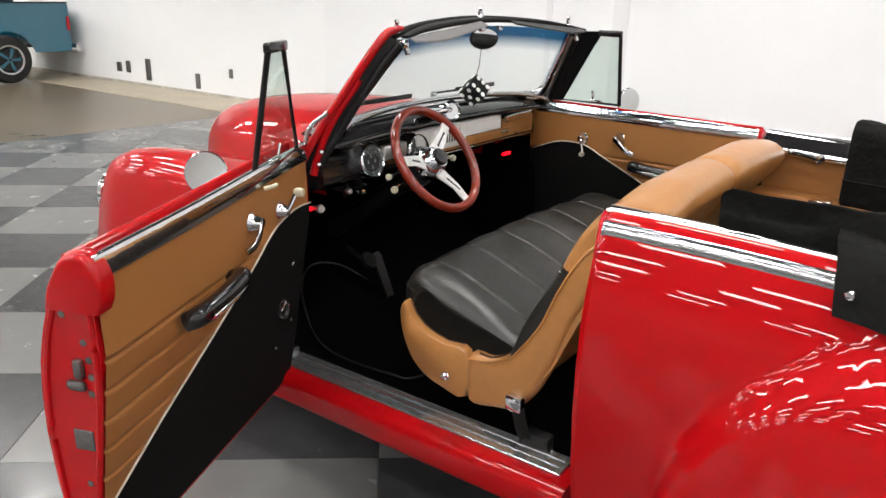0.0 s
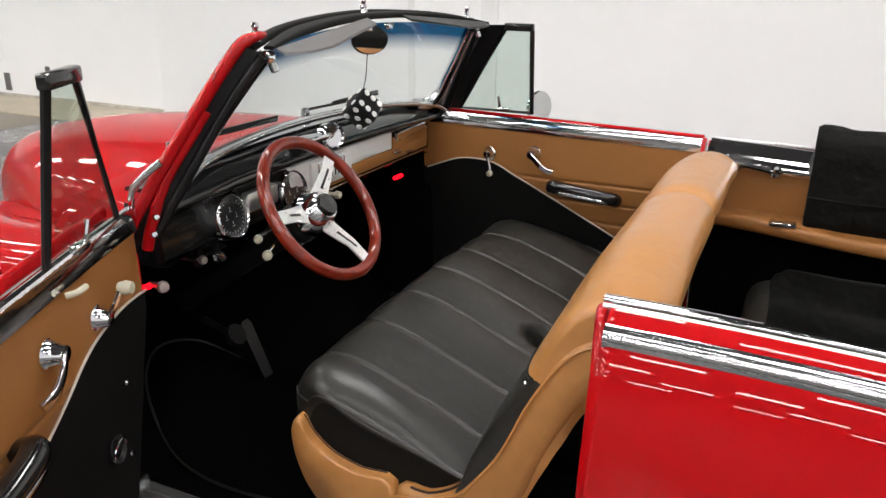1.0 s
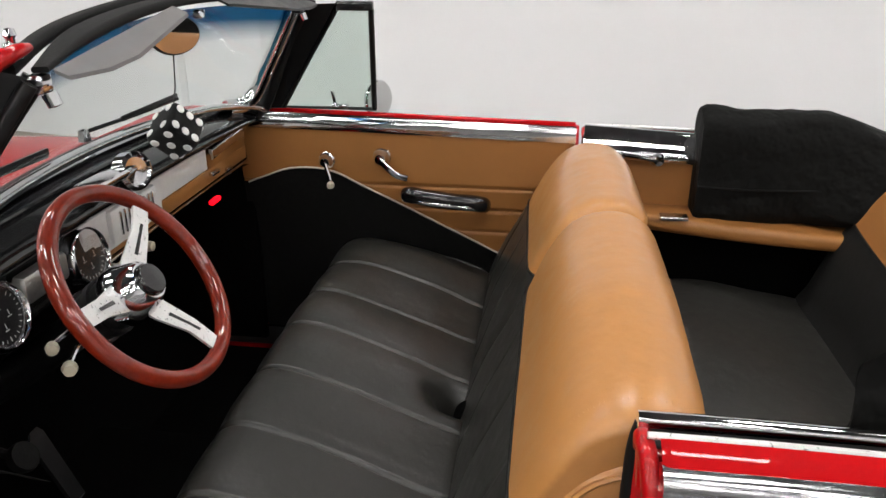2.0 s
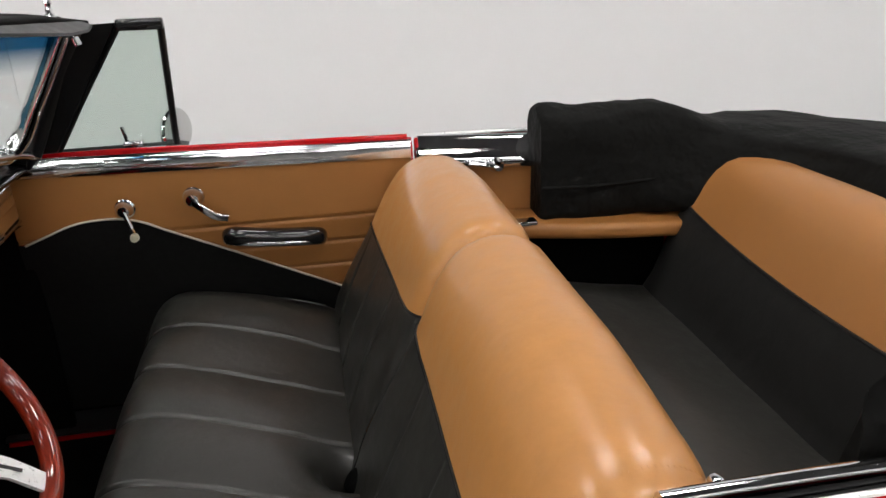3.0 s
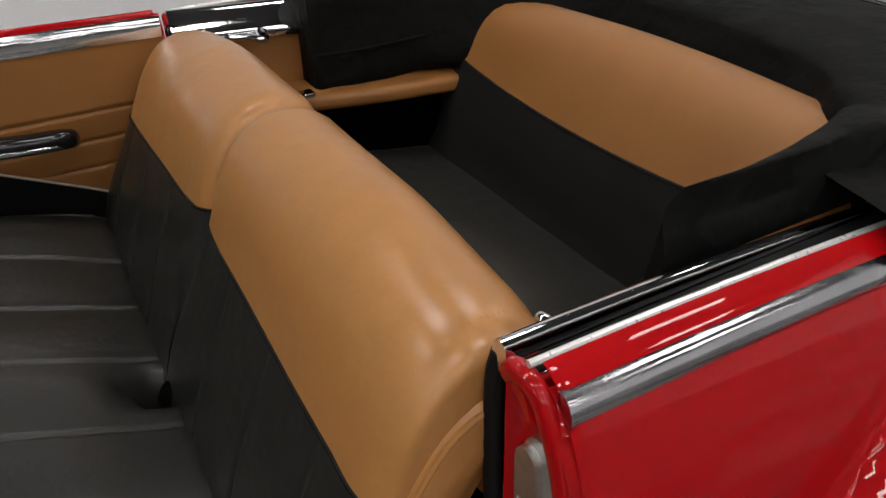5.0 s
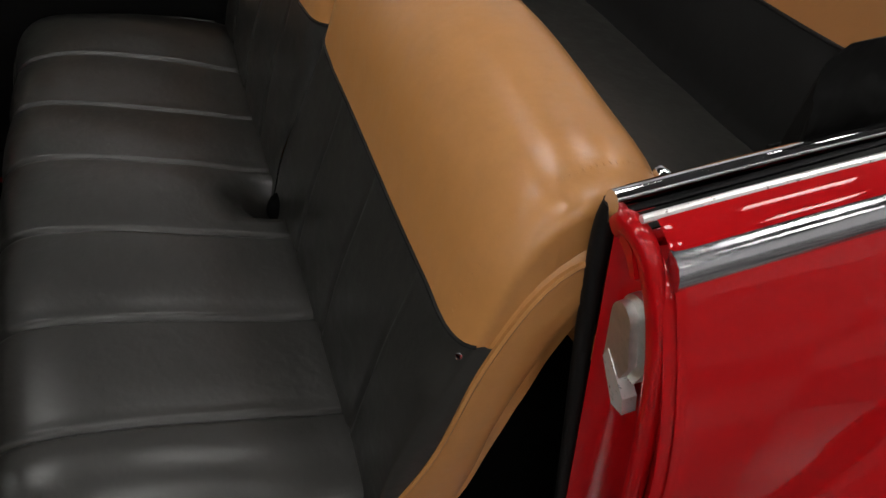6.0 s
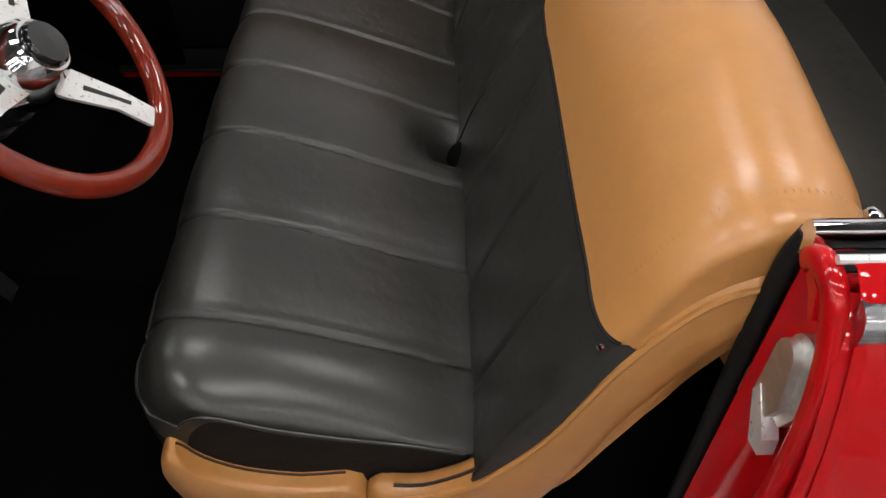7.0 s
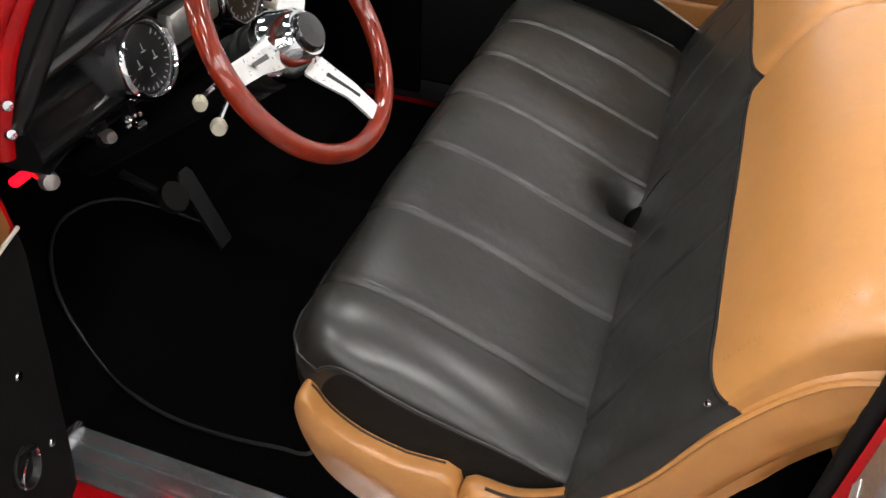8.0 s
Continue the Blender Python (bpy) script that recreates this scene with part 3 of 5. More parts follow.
def door(left):
    sgn = 1 if left else -1

    def place(shape):
        v, f = shape
        if left:
            return [(p[0] - HINGE.x, p[1] - HINGE.y, p[2]) for p in v], f
        return [(-p[0], p[1], p[2]) for p in v], f

    rings = []
    for y in [1.10, 1.095, 1.08] + [1.05 - 0.0965 * k for k in range(11)] + [0.070, 0.062, 0.060]:
        e = 0.016 * (step(1.08, 1.10, y) + step(0.085, 0.062, y))
        ring = [(side_x(z) + e, y, z - 0) for z in SIDE_Z if 0.33 < z]
        ring += [(-0.745, y, 1.150), (-0.722, y, 1.10), (-0.722, y, 0.98), (-0.735, y, 0.90), (-0.786, y, 0.60), (-0.822, y, 0.40), (-0.835, y, 0.345)]
        rings.append(ring)
    label = "open red driver's door with tan trimmed inside" if left else "closed red passenger door with tan trimmed inside"
    d = part("door", place(loft(rings)), RED, car, label, 50)
    if left:
        d.matrix_basis = Matrix.Translation((-0.774, 1.212, -0.014)) @ pose(0, 0, 0, 0, 0, DOOR_OPEN) @ pose(0, 0, 0, 1.9, 0, 0)
    front = 1.085 if left else 1.104
    ys = [front - (front - 0.070) * k / 40 for k in range(41)]
    rows = []
    for y in ys:
        zp = pipe_z(y, left)
        ring = []
        for z in TRIM_Z:
            z = max(z, zp)
            edge = min(1, (front - y) / 0.012, (y - 0.068) / 0.012, 1.0)
            ring.append((-0.7175 + 0.007 * max(0, edge) + pleat(z) + lean(z), y, z))
        rows.append(ring)
    part("trim_panel", place(loft(rows, False)), TANPANEL, d, "tan leather door trim with stitched rolls", 80)
    rows = []
    for y in ys:
        zp = pipe_z(y, left)
        rows.append([(-0.712 - 0.004 * (1 - t) ** 6 + lean(0.37 + (zp - 0.37) * t) + bumpy(y, zp * t, 3, 7, 0.0015), y, 0.37 + (zp - 0.37) * t) for t in [j / 14 for j in range(15)]])
    part("scuff_panel", place(loft(rows, False)), KICKCARPET, d, "black carpet kick panel", 80)
    part("panel_piping", place(tube([(-0.708 + lean(z), y, z) for y, z in (PIPE_LEFT if left else PIPE)], 0.0030, 6, smooth=5)), PIPING, d, "pale piping along the kick panel")
    rail_z = (lambda y: 1.184 + 0.012 * step(0.3, 1.0, y)) if left else (lambda y: 1.154 + 0.020 * y)
    rail = [(-0.736, 1.085 - 0.1015 * k, rail_z(1.085 - 0.1015 * k)) for k in range(11)]
    part("garnish_rail", place(sweep(rail, (RAIL_SECTION if left else FAR_RAIL_SECTION)[::-1])), CHROME, d, "polished chrome window garnish rail")
    part("sill_lip", place(sweep([(-0.778, y, z + (0.006 if left else 0.004)) for x, y, z in rail], rounded(0.014, 0.028, 0.006))), RED, d)
    if left:
        dome = curve([(-0.836, 0, 1.085), (-0.826, 0, 1.125), (-0.802, 0, 1.170), (-0.776, 0, 1.203), (-0.742, 0, 1.214), (-0.710, 0, 1.200), (-0.692, 0, 1.160), (-0.694, 0, 1.115), (-0.706, 0, 1.085)], 4)
        cap_rings = [[(-0.758 + (p.x + 0.758) * k, y, 1.09 + (p.z - 1.09) * k) for p in dome] for y, k in ((0.098, 0.985), (0.092, 1.0), (0.070, 1.0), (0.060, 0.98), (0.054, 0.93), (0.052, 0.86))]
        part("end_dome", place(loft(cap_rings)), RED, d, "rounded red end of the door top", 60)
    part("belt_moulding", place(sweep([(-0.822, 1.085 - 0.1015 * k, 1.132) for k in range(11)], LENS_SECTION)), BELTCHROME, d, "polished chrome belt moulding")
    # quarter light
    bl, br, tr, tl = (-0.728, 0.955, 1.205), (-0.730, 0.675, 1.205), (-0.632, 0.655, 1.505), (-0.628, 0.745, 1.512)
    if left:
        bl, br, tr, tl = (-0.722, 1.035, 1.207), (-0.722, 0.757, 1.200), (-0.622, 0.690, 1.545), (-0.622, 0.775, 1.545)
    cap = (Vector(tr) + Vector(tl)) / 2
    vent = part("vent_window_frame", place(tube([bl, br, tr, tl], 0.0072, 8, loop=True)), BLACKTRIM, d, "black framed swivelling vent window")
    part("vent_glass", place(slab([bl, br, tr, tl], (1, 0, 0.3), 0.004)), VENT_GLASS, vent, "greenish vent glass")
    if not left:
        part("vent_front_post", place(slab([(-0.736, 1.055, 1.195), (-0.612, 0.842, 1.512), (-0.630, 0.750, 1.514), (-0.730, 0.962, 1.200)], (1, 0, 0.3), 0.016)), BLACKTRIM, vent, "black front post of the vent window")
    part("vent_bar", place(tube([br, tr], 0.0085, 8)), BLACKTRIM, vent)
    part("vent_top_cap", place(box(cap.x, cap.y, cap.z + 0.003, 0.022, 0.105, 0.026, 0.005)), BLACKGLOSS, vent, "dark glossy cap")
    part("vent_latch", place(joined(tube([(-0.712, br[1] + 0.115, 1.212), (-0.70, br[1] + 0.115, 1.235), (-0.70, br[1] + 0.12, 1.262)], 0.005, 6), box(-0.71, br[1] + 0.10, 1.214, 0.02, 0.05, 0.016, 0.004))), CHROME, vent, "small chrome vent latch")
    # window crank
    dy, dz = (0.045, 0.015) if left else (0, 0)
    shifted = lambda shape: place(moved(shape, Matrix.Translation((0, dy, dz))))
    boss = [(0.0, 0.03), (0.014, 0.028), (0.017, 0.02), (0.021, 0.004), (0.026, 0.0)]
    hub_y, hub_z, turn = (0.869, 1.060, ((0.0, 0.0), (0.019, 0.022), (0.039, 0.043))) if left else (0.826, 1.045, ((0.0, 0.0), (-0.008, -0.025), (-0.018, -0.060)))
    lever = [(x, hub_y + a, hub_z + b) for x, (a, b) in zip((-0.684, -0.678, -0.674), turn)]
    crank = part("window_crank", place(joined(revolve(boss, 16, (1, 0, 0), (-0.708, hub_y, hub_z)), tube(lever, 0.0065, 8))), CHROME, d, "chrome window crank")
    big = 0.015 if left else 0.012
    part("crank_knob", place(revolve([(0.0, 2.1 * big), (big * 0.8, 1.9 * big), (big, 0.9 * big), (big * 0.7, 0.0)], 12, (1, 0, 0), (-0.678, lever[2][1] + turn[2][0] * 0.1, lever[2][2] + turn[2][1] * 0.1))), IVORY, crank, "ivory crank knob")
    # inside handle
    part("door_handle", shifted(joined(revolve([(0.0, 0.034), (0.016, 0.032), (0.02, 0.02), (0.024, 0.004), (0.028, 0.0)], 16, (1, 0, 0), (-0.708, 0.652, 1.062)),
                                     sweep(curve([(-0.68, 0.655, 1.062), (-0.674, 0.63, 1.04), (-0.676, 0.60, 1.015), (-0.684, 0.57, 1.005)], 4), rounded(0.010, 0.020, 0.004)))), CHROME, d, "chrome inside door handle")
    if left:
        part("pull_knob", place(tube([(-0.70, 0.765, 1.156), (-0.684, 0.778, 1.158), (-0.682, 0.805, 1.157)], 0.0065, 8, smooth=3)), IVORY, d, "ivory vent window catch")
    # armrest
    lower = Matrix.Translation((0, 0, 0 if left else -0.018))
    rest = part("armrest", place(moved(sweep(curve([(-0.705, 0.570, 0.962), (-0.672, 0.558, 0.975), (-0.662, 0.50, 0.970), (-0.662, 0.42, 0.962), (-0.672, 0.350, 0.955), (-0.70, 0.338, 0.942)], 4), rounded(0.050, 0.048, 0.020, 4)), lower)), BLACKGLOSS, d, "black padded armrest")
    part("armrest_trim", place(moved(sweep(curve([(-0.70, 0.57, 0.945), (-0.648, 0.545, 0.960), (-0.638, 0.45, 0.956), (-0.648, 0.36, 0.945), (-0.70, 0.335, 0.93)], 4), rounded(0.006, 0.012, 0.003)), lower)), CHROME, rest, "chrome armrest edge")
    # round outside mirror
    cx, cy, cz = (-0.865, 0.745, 1.192) if left else (-0.865, 0.69, 1.207)
    nrm = Vector((0.27, -0.92, 0.20) if left else (0.5, -0.85, 0.03)).normalized()
    mir = part("door_mirror", place(revolve([(0.0, 0.035), (0.034, 0.03), (0.054, 0.015), (0.062, 0.0), (0.059, -0.004)], 24, tuple(-nrm), (cx, cy, cz))), CHROME, d, "round chrome door mirror")
    part("mirror_glass", place(revolve([(0.0, 0.002), (0.057, 0.002), (0.057, 0.0)], 24, nrm, tuple(Vector((cx, cy, cz)) + nrm * 0.004))), MIRROR, mir, "silvered mirror glass")
    part("mirror_arm", place(tube([(cx, cy + 0.02, cz - 0.04), (-0.85, cy + 0.02, 1.155), (-0.81, cy + 0.02, 1.14)], 0.009, 8)), CHROME, mir)
    if left:
        part("latch", place(box(-0.795, 0.062, 0.775, 0.050, 0.010, 0.052, 0.004)), IRON, d, "dark square latch opening")
        part("latch_bolt", place(joined(box(-0.775, 0.056, 0.955, 0.022, 0.020, 0.045, 0.007), box(-0.786, 0.054, 0.915, 0.046, 0.014, 0.024, 0.010))), IRON, d, "grey latch bolt")
        for x, z in ((-0.758, 1.015), (-0.752, 0.975), (-0.752, 0.935), (-0.757, 0.895), (-0.80, 0.66), (-0.80, 1.075)):
            part("latch_screw", place(revolve([(0.0, 0.007), (0.008, 0.005), (0.010, 0.0)], 10, (0, -1, 0), (x, 0.064, z))), IRON, d)
        part("end_flange", place(tube([(side_x(z) + 0.030, 0.060, z) for z in (1.10, 1.04, 0.98, 0.90, 0.80, 0.65, 0.50, 0.38)], 0.008, 8, smooth=4)), RED, d)
        part("inner_flange", place(tube([(-0.738, 0.062, 1.14), (-0.732, 0.060, 1.0), (-0.745, 0.060, 0.85), (-0.785, 0.060, 0.62), (-0.822, 0.062, 0.40)], 0.008, 8, smooth=4)), RED, d)
        for y, z in ((0.99, 0.84), (1.03, 0.62), (0.93, 0.56)):
            part("panel_screw", place(revolve([(0.0, 0.004), (0.007, 0.003), (0.008, 0.0)], 10, (1, 0, 0), (-0.7115 + lean(z), y, z))), CHROME, d)
        spk = part("speaker_ring", place(revolve([(0.026, 0.0), (0.032, 0.012), (0.028, 0.014), (0.02, 0.006), (0.0, 0.006)], 20, (1, 0, 0.17), (-0.7125 + lean(0.70), 0.935, 0.70))), BLACKTRIM, d, "black round speaker pod")
        part("speaker_rim", place(tube([(-0.698 + lean(0.70 + 0.028 * math.sin(a)), 0.935 + 0.028 * math.cos(a), 0.70 + 0.028 * math.sin(a)) for a in [math.pi * k / 10 for k in range(20)]], 0.003, 6, True)), CHROME, spk)
    return d


door(True)
door(False)

# ---- windscreen ----
WS_BASE = [(-0.715, 1.03, 1.192), (-0.66, 1.06, 1.214), (-0.5, 1.12, 1.235), (-0.25, 1.165, 1.245), (0, 1.18, 1.248), (0.25, 1.165, 1.245), (0.5, 1.12, 1.235), (0.66, 1.06, 1.214), (0.715, 1.03, 1.192)]
WS_TOP = [(-0.600, 0.845, 1.510), (-0.56, 0.862, 1.515), (-0.43, 0.895, 1.528), (-0.22, 0.928, 1.540), (0, 0.938, 1.545), (0.22, 0.928, 1.540), (0.43, 0.895, 1.528), (0.56, 0.862, 1.515), (0.600, 0.845, 1.510)]
base_c, top_c = curve(WS_BASE, 4), curve(WS_TOP, 4)
screen = part("windscreen", loft([base_c, [a.lerp(b, 0.33) for a, b in zip(base_c, top_c)], [a.lerp(b, 0.66) for a, b in zip(base_c, top_c)], top_c], False), WS_GLASS, car, "clear windscreen with blue tinted top band", 180)
part("header_rail", sweep(curve([(-0.600, 0.822, 1.529), (-0.43, 0.872, 1.548), (-0.22, 0.905, 1.562), (0, 0.916, 1.568), (0.22, 0.905, 1.562), (0.43, 0.872, 1.548), (0.615, 0.815, 1.522)], 4), rounded(0.050, 0.018, 0.008), scale=[0.45 + 0.55 * min(1, k / 5, (24 - k) / 6) for k in range(25)]), RUBBER, screen, "black windscreen header rail")
part("header_cap", sweep(curve([(-0.605, 0.868, 1.528), (-0.43, 0.918, 1.552), (-0.22, 0.952, 1.566), (0, 0.963, 1.572), (0.22, 0.952, 1.566), (0.43, 0.918, 1.552), (0.605, 0.868, 1.528)], 4), rounded(0.026, 0.020, 0.008)), RUBBER, screen)
for s in (-1, 1):
    outer = [(s * 0.775, 1.115, 1.120), (s * 0.742, 1.035, 1.255), (s * 0.688, 0.935, 1.42), (s * 0.640, 0.872, 1.528), (s * 0.612, 0.852, 1.548), (s * 0.575, 0.850, 1.553)]
    if s > 0:
        outer = [(x + 0.012, y - 0.02, z - 0.01) for x, y, z in outer[:4]]
    part("screen_post", sweep(curve(outer, 5), rounded(0.027, 0.036, 0.011), up=(s * 0.3, -0.8, 0.5), scale=[1.0] * 16 + [0.95, 0.9, 0.85, 0.8, 0.75, 0.7, 0.65, 0.6, 0.5, 0.4]), RED, screen, "red painted windscreen post")
    inner = [(s * 0.738, 1.060, 1.125), (s * 0.702, 0.990, 1.25), (s * 0.650, 0.900, 1.41), (s * 0.608, 0.838, 1.512)]
    if s < 0:
        inner = [(x + 0.003, y, z) for x, y, z in inner]
        face = [(-0.752, 1.076, 1.090), (-0.745, 1.060, 1.150), (-0.730, 1.020, 1.25), (-0.684, 0.932, 1.40)]
        pf = part("post_inner_face", sweep(curve(face, 5), rounded(0.024, 0.026, 0.009), up=(s * 0.3, -0.8, 0.5)), RED, screen, "red painted inner face of the post")
        for z, y in ((1.170, 1.038), (1.128, 1.050)):
            part("hinge_screw", revolve([(0.0, 0.006), (0.006, 0.005), (0.008, 0.0)], 10, (-0.5, -1, 0.3), (-0.752, y, z)), CHROME, pf, "small chrome screw")
    part("post_seal", sweep(curve(inner, 5), rounded(0.036 if s > 0 else 0.022, 0.030, 0.009), up=(s * 0.3, -0.8, 0.5)), BLACKTRIM, screen, "black inner post trim")
    web = [[a + Vector((0, 0, 0.008)), b + Vector((0, 0, 0.008)), b - Vector((0, 0, 0.008)), a - Vector((0, 0, 0.008))] for a, b in zip(curve(outer, 5)[:16], curve(inner, 5))]
    part("post_web", loft(web), BLACKTRIM, screen)
    garn = [(s * 0.60, 1.085, 1.222), (s * 0.655, 1.058, 1.222), (s * 0.664, 1.015, 1.262), (s * 0.640, 0.965, 1.340), (s * 0.600, 0.898, 1.445), (s * 0.568, 0.855, 1.512)]
    part("post_garnish", sweep(curve(garn, 5), rounded(0.048 if s > 0 else 0.030, 0.030, 0.011), up=(s * 0.3, -0.8, 0.5)), CHROME if s > 0 else BLACKTRIM, screen, "chrome windscreen garnish" if s > 0 else "black windscreen garnish")
part("base_garnish", sweep([p + Vector((0, -0.018, 0.004)) for p in base_c[5:]], rounded(0.026, 0.020, 0.008)), CHROME, screen, "chrome moulding along the windscreen base")
part("base_seal", sweep([p + Vector((0, 0.006, -0.002)) for p in base_c], rounded(0.016, 0.022, 0.005)), RUBBER, screen)
for x in (-0.577, 0.003, 0.573):
    y, z = (0.872, 1.545) if abs(x) > 0.1 else (0.945, 1.582)
    part("roof_latch_pin", joined(revolve([(0.012, 0.0), (0.010, 0.008), (0.006, 0.010), (0.006, 0.026), (0.009, 0.030), (0.007, 0.038), (0.0, 0.040)], 12, (0, 0, 1), (x, y, z - 0.006)), box(x, y, z + 0.010, 0.022, 0.012, 0.010, 0.003)), CHROME, screen, "small chrome roof latch pin")
for s in (-1, 1):
    part("latch_block", joined(box(s * 0.582, 0.838, 1.508, 0.026, 0.026, 0.028, 0.008), revolve([(0.0, 0.02), (0.010, 0.018), (0.011, 0.0)], 12, (0, -0.4, -1), (s * 0.576, 0.832, 1.494))), CHROME, screen, "chrome roof latch block")
    a, b = (0.585, 0.812, 1.522), (0.10, 0.872, 1.562)
    vis = [(s * a[0], a[1], a[2]), (s * b[0], b[1], b[2]), (s * b[0], b[1] - 0.028, b[2] - 0.012), (s * 0.12, b[1] - 0.034, b[2] - 0.013), (s * 0.40, a[1] - 0.022, a[2] - 0.006), (s * 0.50, a[1] - 0.030, a[2] - 0.010), (s * a[0], a[1] - 0.020, a[2] - 0.008)]
    part("sun_visor", slab(vis, (0, 0.3, 1), 0.006), FOAMFELT if s < 0 else BLACKTRIM, screen, "grey vinyl sun visor" if s < 0 else "black sun visor folded up")
    part("visor_pivot", box(s * 0.06, 0.895, 1.538, 0.03, 0.018, 0.018, 0.005), CHROME, screen)
mirror = part("rear_view_mirror", revolve([(0.0, 0.022), (0.03, 0.020), (0.05, 0.010), (0.056, 0.0), (0.053, -0.003)], 28, (0.56, 0.86, 0.042), (0, 0, 0)), BLACKTRIM, screen, "small oval rear view mirror")
mirror.matrix_basis = Matrix.Translation((0.01, 0.93, 1.500)) @ Matrix.Diagonal((1.12, 1, 0.72, 1))
part("mirror_face", revolve([(0.0, 0.001), (0.051, 0.001), (0.051, 0.0)], 28, (-0.56, -0.86, -0.042), (-0.002, -0.004, 0)), MIRROR, mirror, "mirror glass")
part("mirror_stem", tube([(0, 0.01, 0.01), (0, 0.005, 0.06)], 0.006, 8), CHROME, mirror)
for s, x0 in ((1, -0.50), (1, 0.10)):
    w = part("wiper", joined(tube([(x0 + 0.02, 1.235, 1.262), (x0 + 0.20, 1.195, 1.268), (x0 + 0.38, 1.175, 1.272)], 0.005, 6), box(x0 + 0.25, 1.186, 1.276, 0.30, 0.007, 0.014, 0.002)), BLACKTRIM, screen, "black wiper arm and blade")
    part("wiper_spindle", revolve([(0.0, 0.03), (0.012, 0.026), (0.016, 0.0)], 12, (0, 0, 1), (x0 + 0.02, 1.24, 1.24)), CHROME, w)

dice = thing("fuzzy_dice", "black plush die with white spots hanging from the mirror", "hanging dice", at=(-0.042, 0.93, 1.312))
die = part("die", box(0, 0, 0, 0.080, 0.080, 0.080, 0.014, 3), DICE, dice)
back = Vector((-0.86, -0.48, 0.16)).normalized()
across = back.cross(Vector((0, 0, 1))).normalized() * -1
over = back.cross(across)
slant = across * math.cos(radians(138)) + over * math.sin(radians(138))
flat = across * math.cos(radians(48)) + over * math.sin(radians(48))
steep = back * 0.963 - slant * 0.27
faces3 = [(flat + steep) * 0.7071, (steep - flat) * 0.7071, slant * 0.963 + back * 0.27]
dice.rotation_euler = Matrix((faces3[0], -faces3[1], faces3[2])).transposed().to_euler()
PIPS = {"six": [(-1, -1), (-1, 0), (-1, 1), (1, -1), (1, 0), (1, 1)], "one": [(0, 0)], "two": [(-1, -1), (1, 1)], "five": [(-1, -1), (-1, 1), (0, 0), (1, -1), (1, 1)], "three": [(-1, -1), (0, 0), (1, 1)], "four": [(-1, -1), (-1, 1), (1, -1), (1, 1)]}
for normal, u, v, key in (((0, -1, 0), (1, 0, 0), (0, 0, 1), "five"), ((-1, 0, 0), (0, 1, 0), (0, 0, 1), "one"), ((0, 0, 1), (1, 0, 0), (0, 1, 0), "four"), ((0, 0, -1), (1, 0, 0), (0, 1, 0), "three"), ((1, 0, 0), (0, 1, 0), (0, 0, 1), "six"), ((0, 1, 0), (1, 0, 0), (0, 0, 1), "two")):
    for a, b in PIPS[key]:
        at = Vector(normal) * 0.0402 + Vector(u) * a * 0.022 + Vector(v) * b * 0.024
        part("pip", revolve([(0.0, 0.0026), (0.0076, 0.0020), (0.0092, 0.0)], 12, normal, tuple(at)), WHITEMARK, die, "white spot")
m = Matrix.Translation(dice.location) @ dice.rotation_euler.to_matrix().to_4x4()
part("cord", moved(tube([(0.004, 0.935, 1.475), (-0.014, 0.932, 1.40), (-0.042, 0.930, 1.350)], 0.0016, 6), m.inverted()), BEADING, dice, "thin dark cord")

# ---- dashboard ----
ring = curve([(0, 1.21, 1.205), (0, 1.16, 1.222), (0, 1.09, 1.224), (0, 1.035, 1.208), (0, 1.012, 1.182), (0, 1.030, 1.160), (0, 1.052, 1.150), (0, 1.062, 1.10), (0, 1.055, 1.052), (0, 1.06, 1.030), (0, 1.10, 1.020), (0, 1.2, 1.03)], 4, True)
rings = []
for k in range(33):
    x = -0.70 + 1.40 * k / 32
    e = 0.05 * (abs(x) / 0.7) ** 4
    rings.append([(x, p.y - e * (p.y > 1.1), p.z - 0.018 * (abs(x) / 0.7) ** 2 * step(1.1, 1.2, p.z)) for p in ring])
dash = part("dashboard", loft(rings), BLACKGLOSS, car, "glossy black dashboard with silver and tan panels", 60)
dash.location = (0, 0.025, 0.006)
part("dash_seam", tube([(x, 1.075, 1.2265 - 0.018 * (abs(x) / 0.7) ** 2) for x in [-0.68 + 0.085 * k for k in range(17)]], 0.006, 8), BLACKGLOSS, dash)
part("silver_panel", joined(box(0.08, 1.046, 1.128, 0.60, 0.014, 0.064, 0.004), box(-0.04, 1.0455, 1.112, 0.30, 0.014, 0.096, 0.004)), SILVERPANEL, dash, "machined silver dash panel")
part("tan_strip", joined(box(0.22, 1.046, 1.074, 0.88, 0.014, 0.040, 0.004), box(0.525, 1.0462, 1.112, 0.27, 0.013, 0.040, 0.004)), TANPANEL, dash, "tan strip on the dashboard")
part("panel_moulding", box(0.22, 1.040, 1.047, 0.88, 0.012, 0.006, 0.002), CHROME, dash)
part("glovebox_moulding", sweep([(0.40, 1.036, 1.132), (0.48, 1.034, 1.138), (0.62, 1.034, 1.142)], rounded(0.014, 0.030, 0.005)), CHROME, dash, "chrome glovebox moulding")
part("glovebox_handle", box(0.40, 1.030, 1.083, 0.05, 0.016, 0.012, 0.004), CHROME, dash)
part("glovebox_lock", box(0.50, 1.032, 1.064, 0.03, 0.014, 0.010, 0.003), CHROME, dash)
radio = part("radio", box(-0.03, 1.036, 1.114, 0.20, 0.02, 0.078, 0.008), SILVERPANEL, dash, "bright metal radio face")
for k in range(9):
    part("radio_bar", box(-0.10 + 0.0175 * k, 1.024, 1.118, 0.006, 0.006, 0.052, 0.002), CHROME, radio)
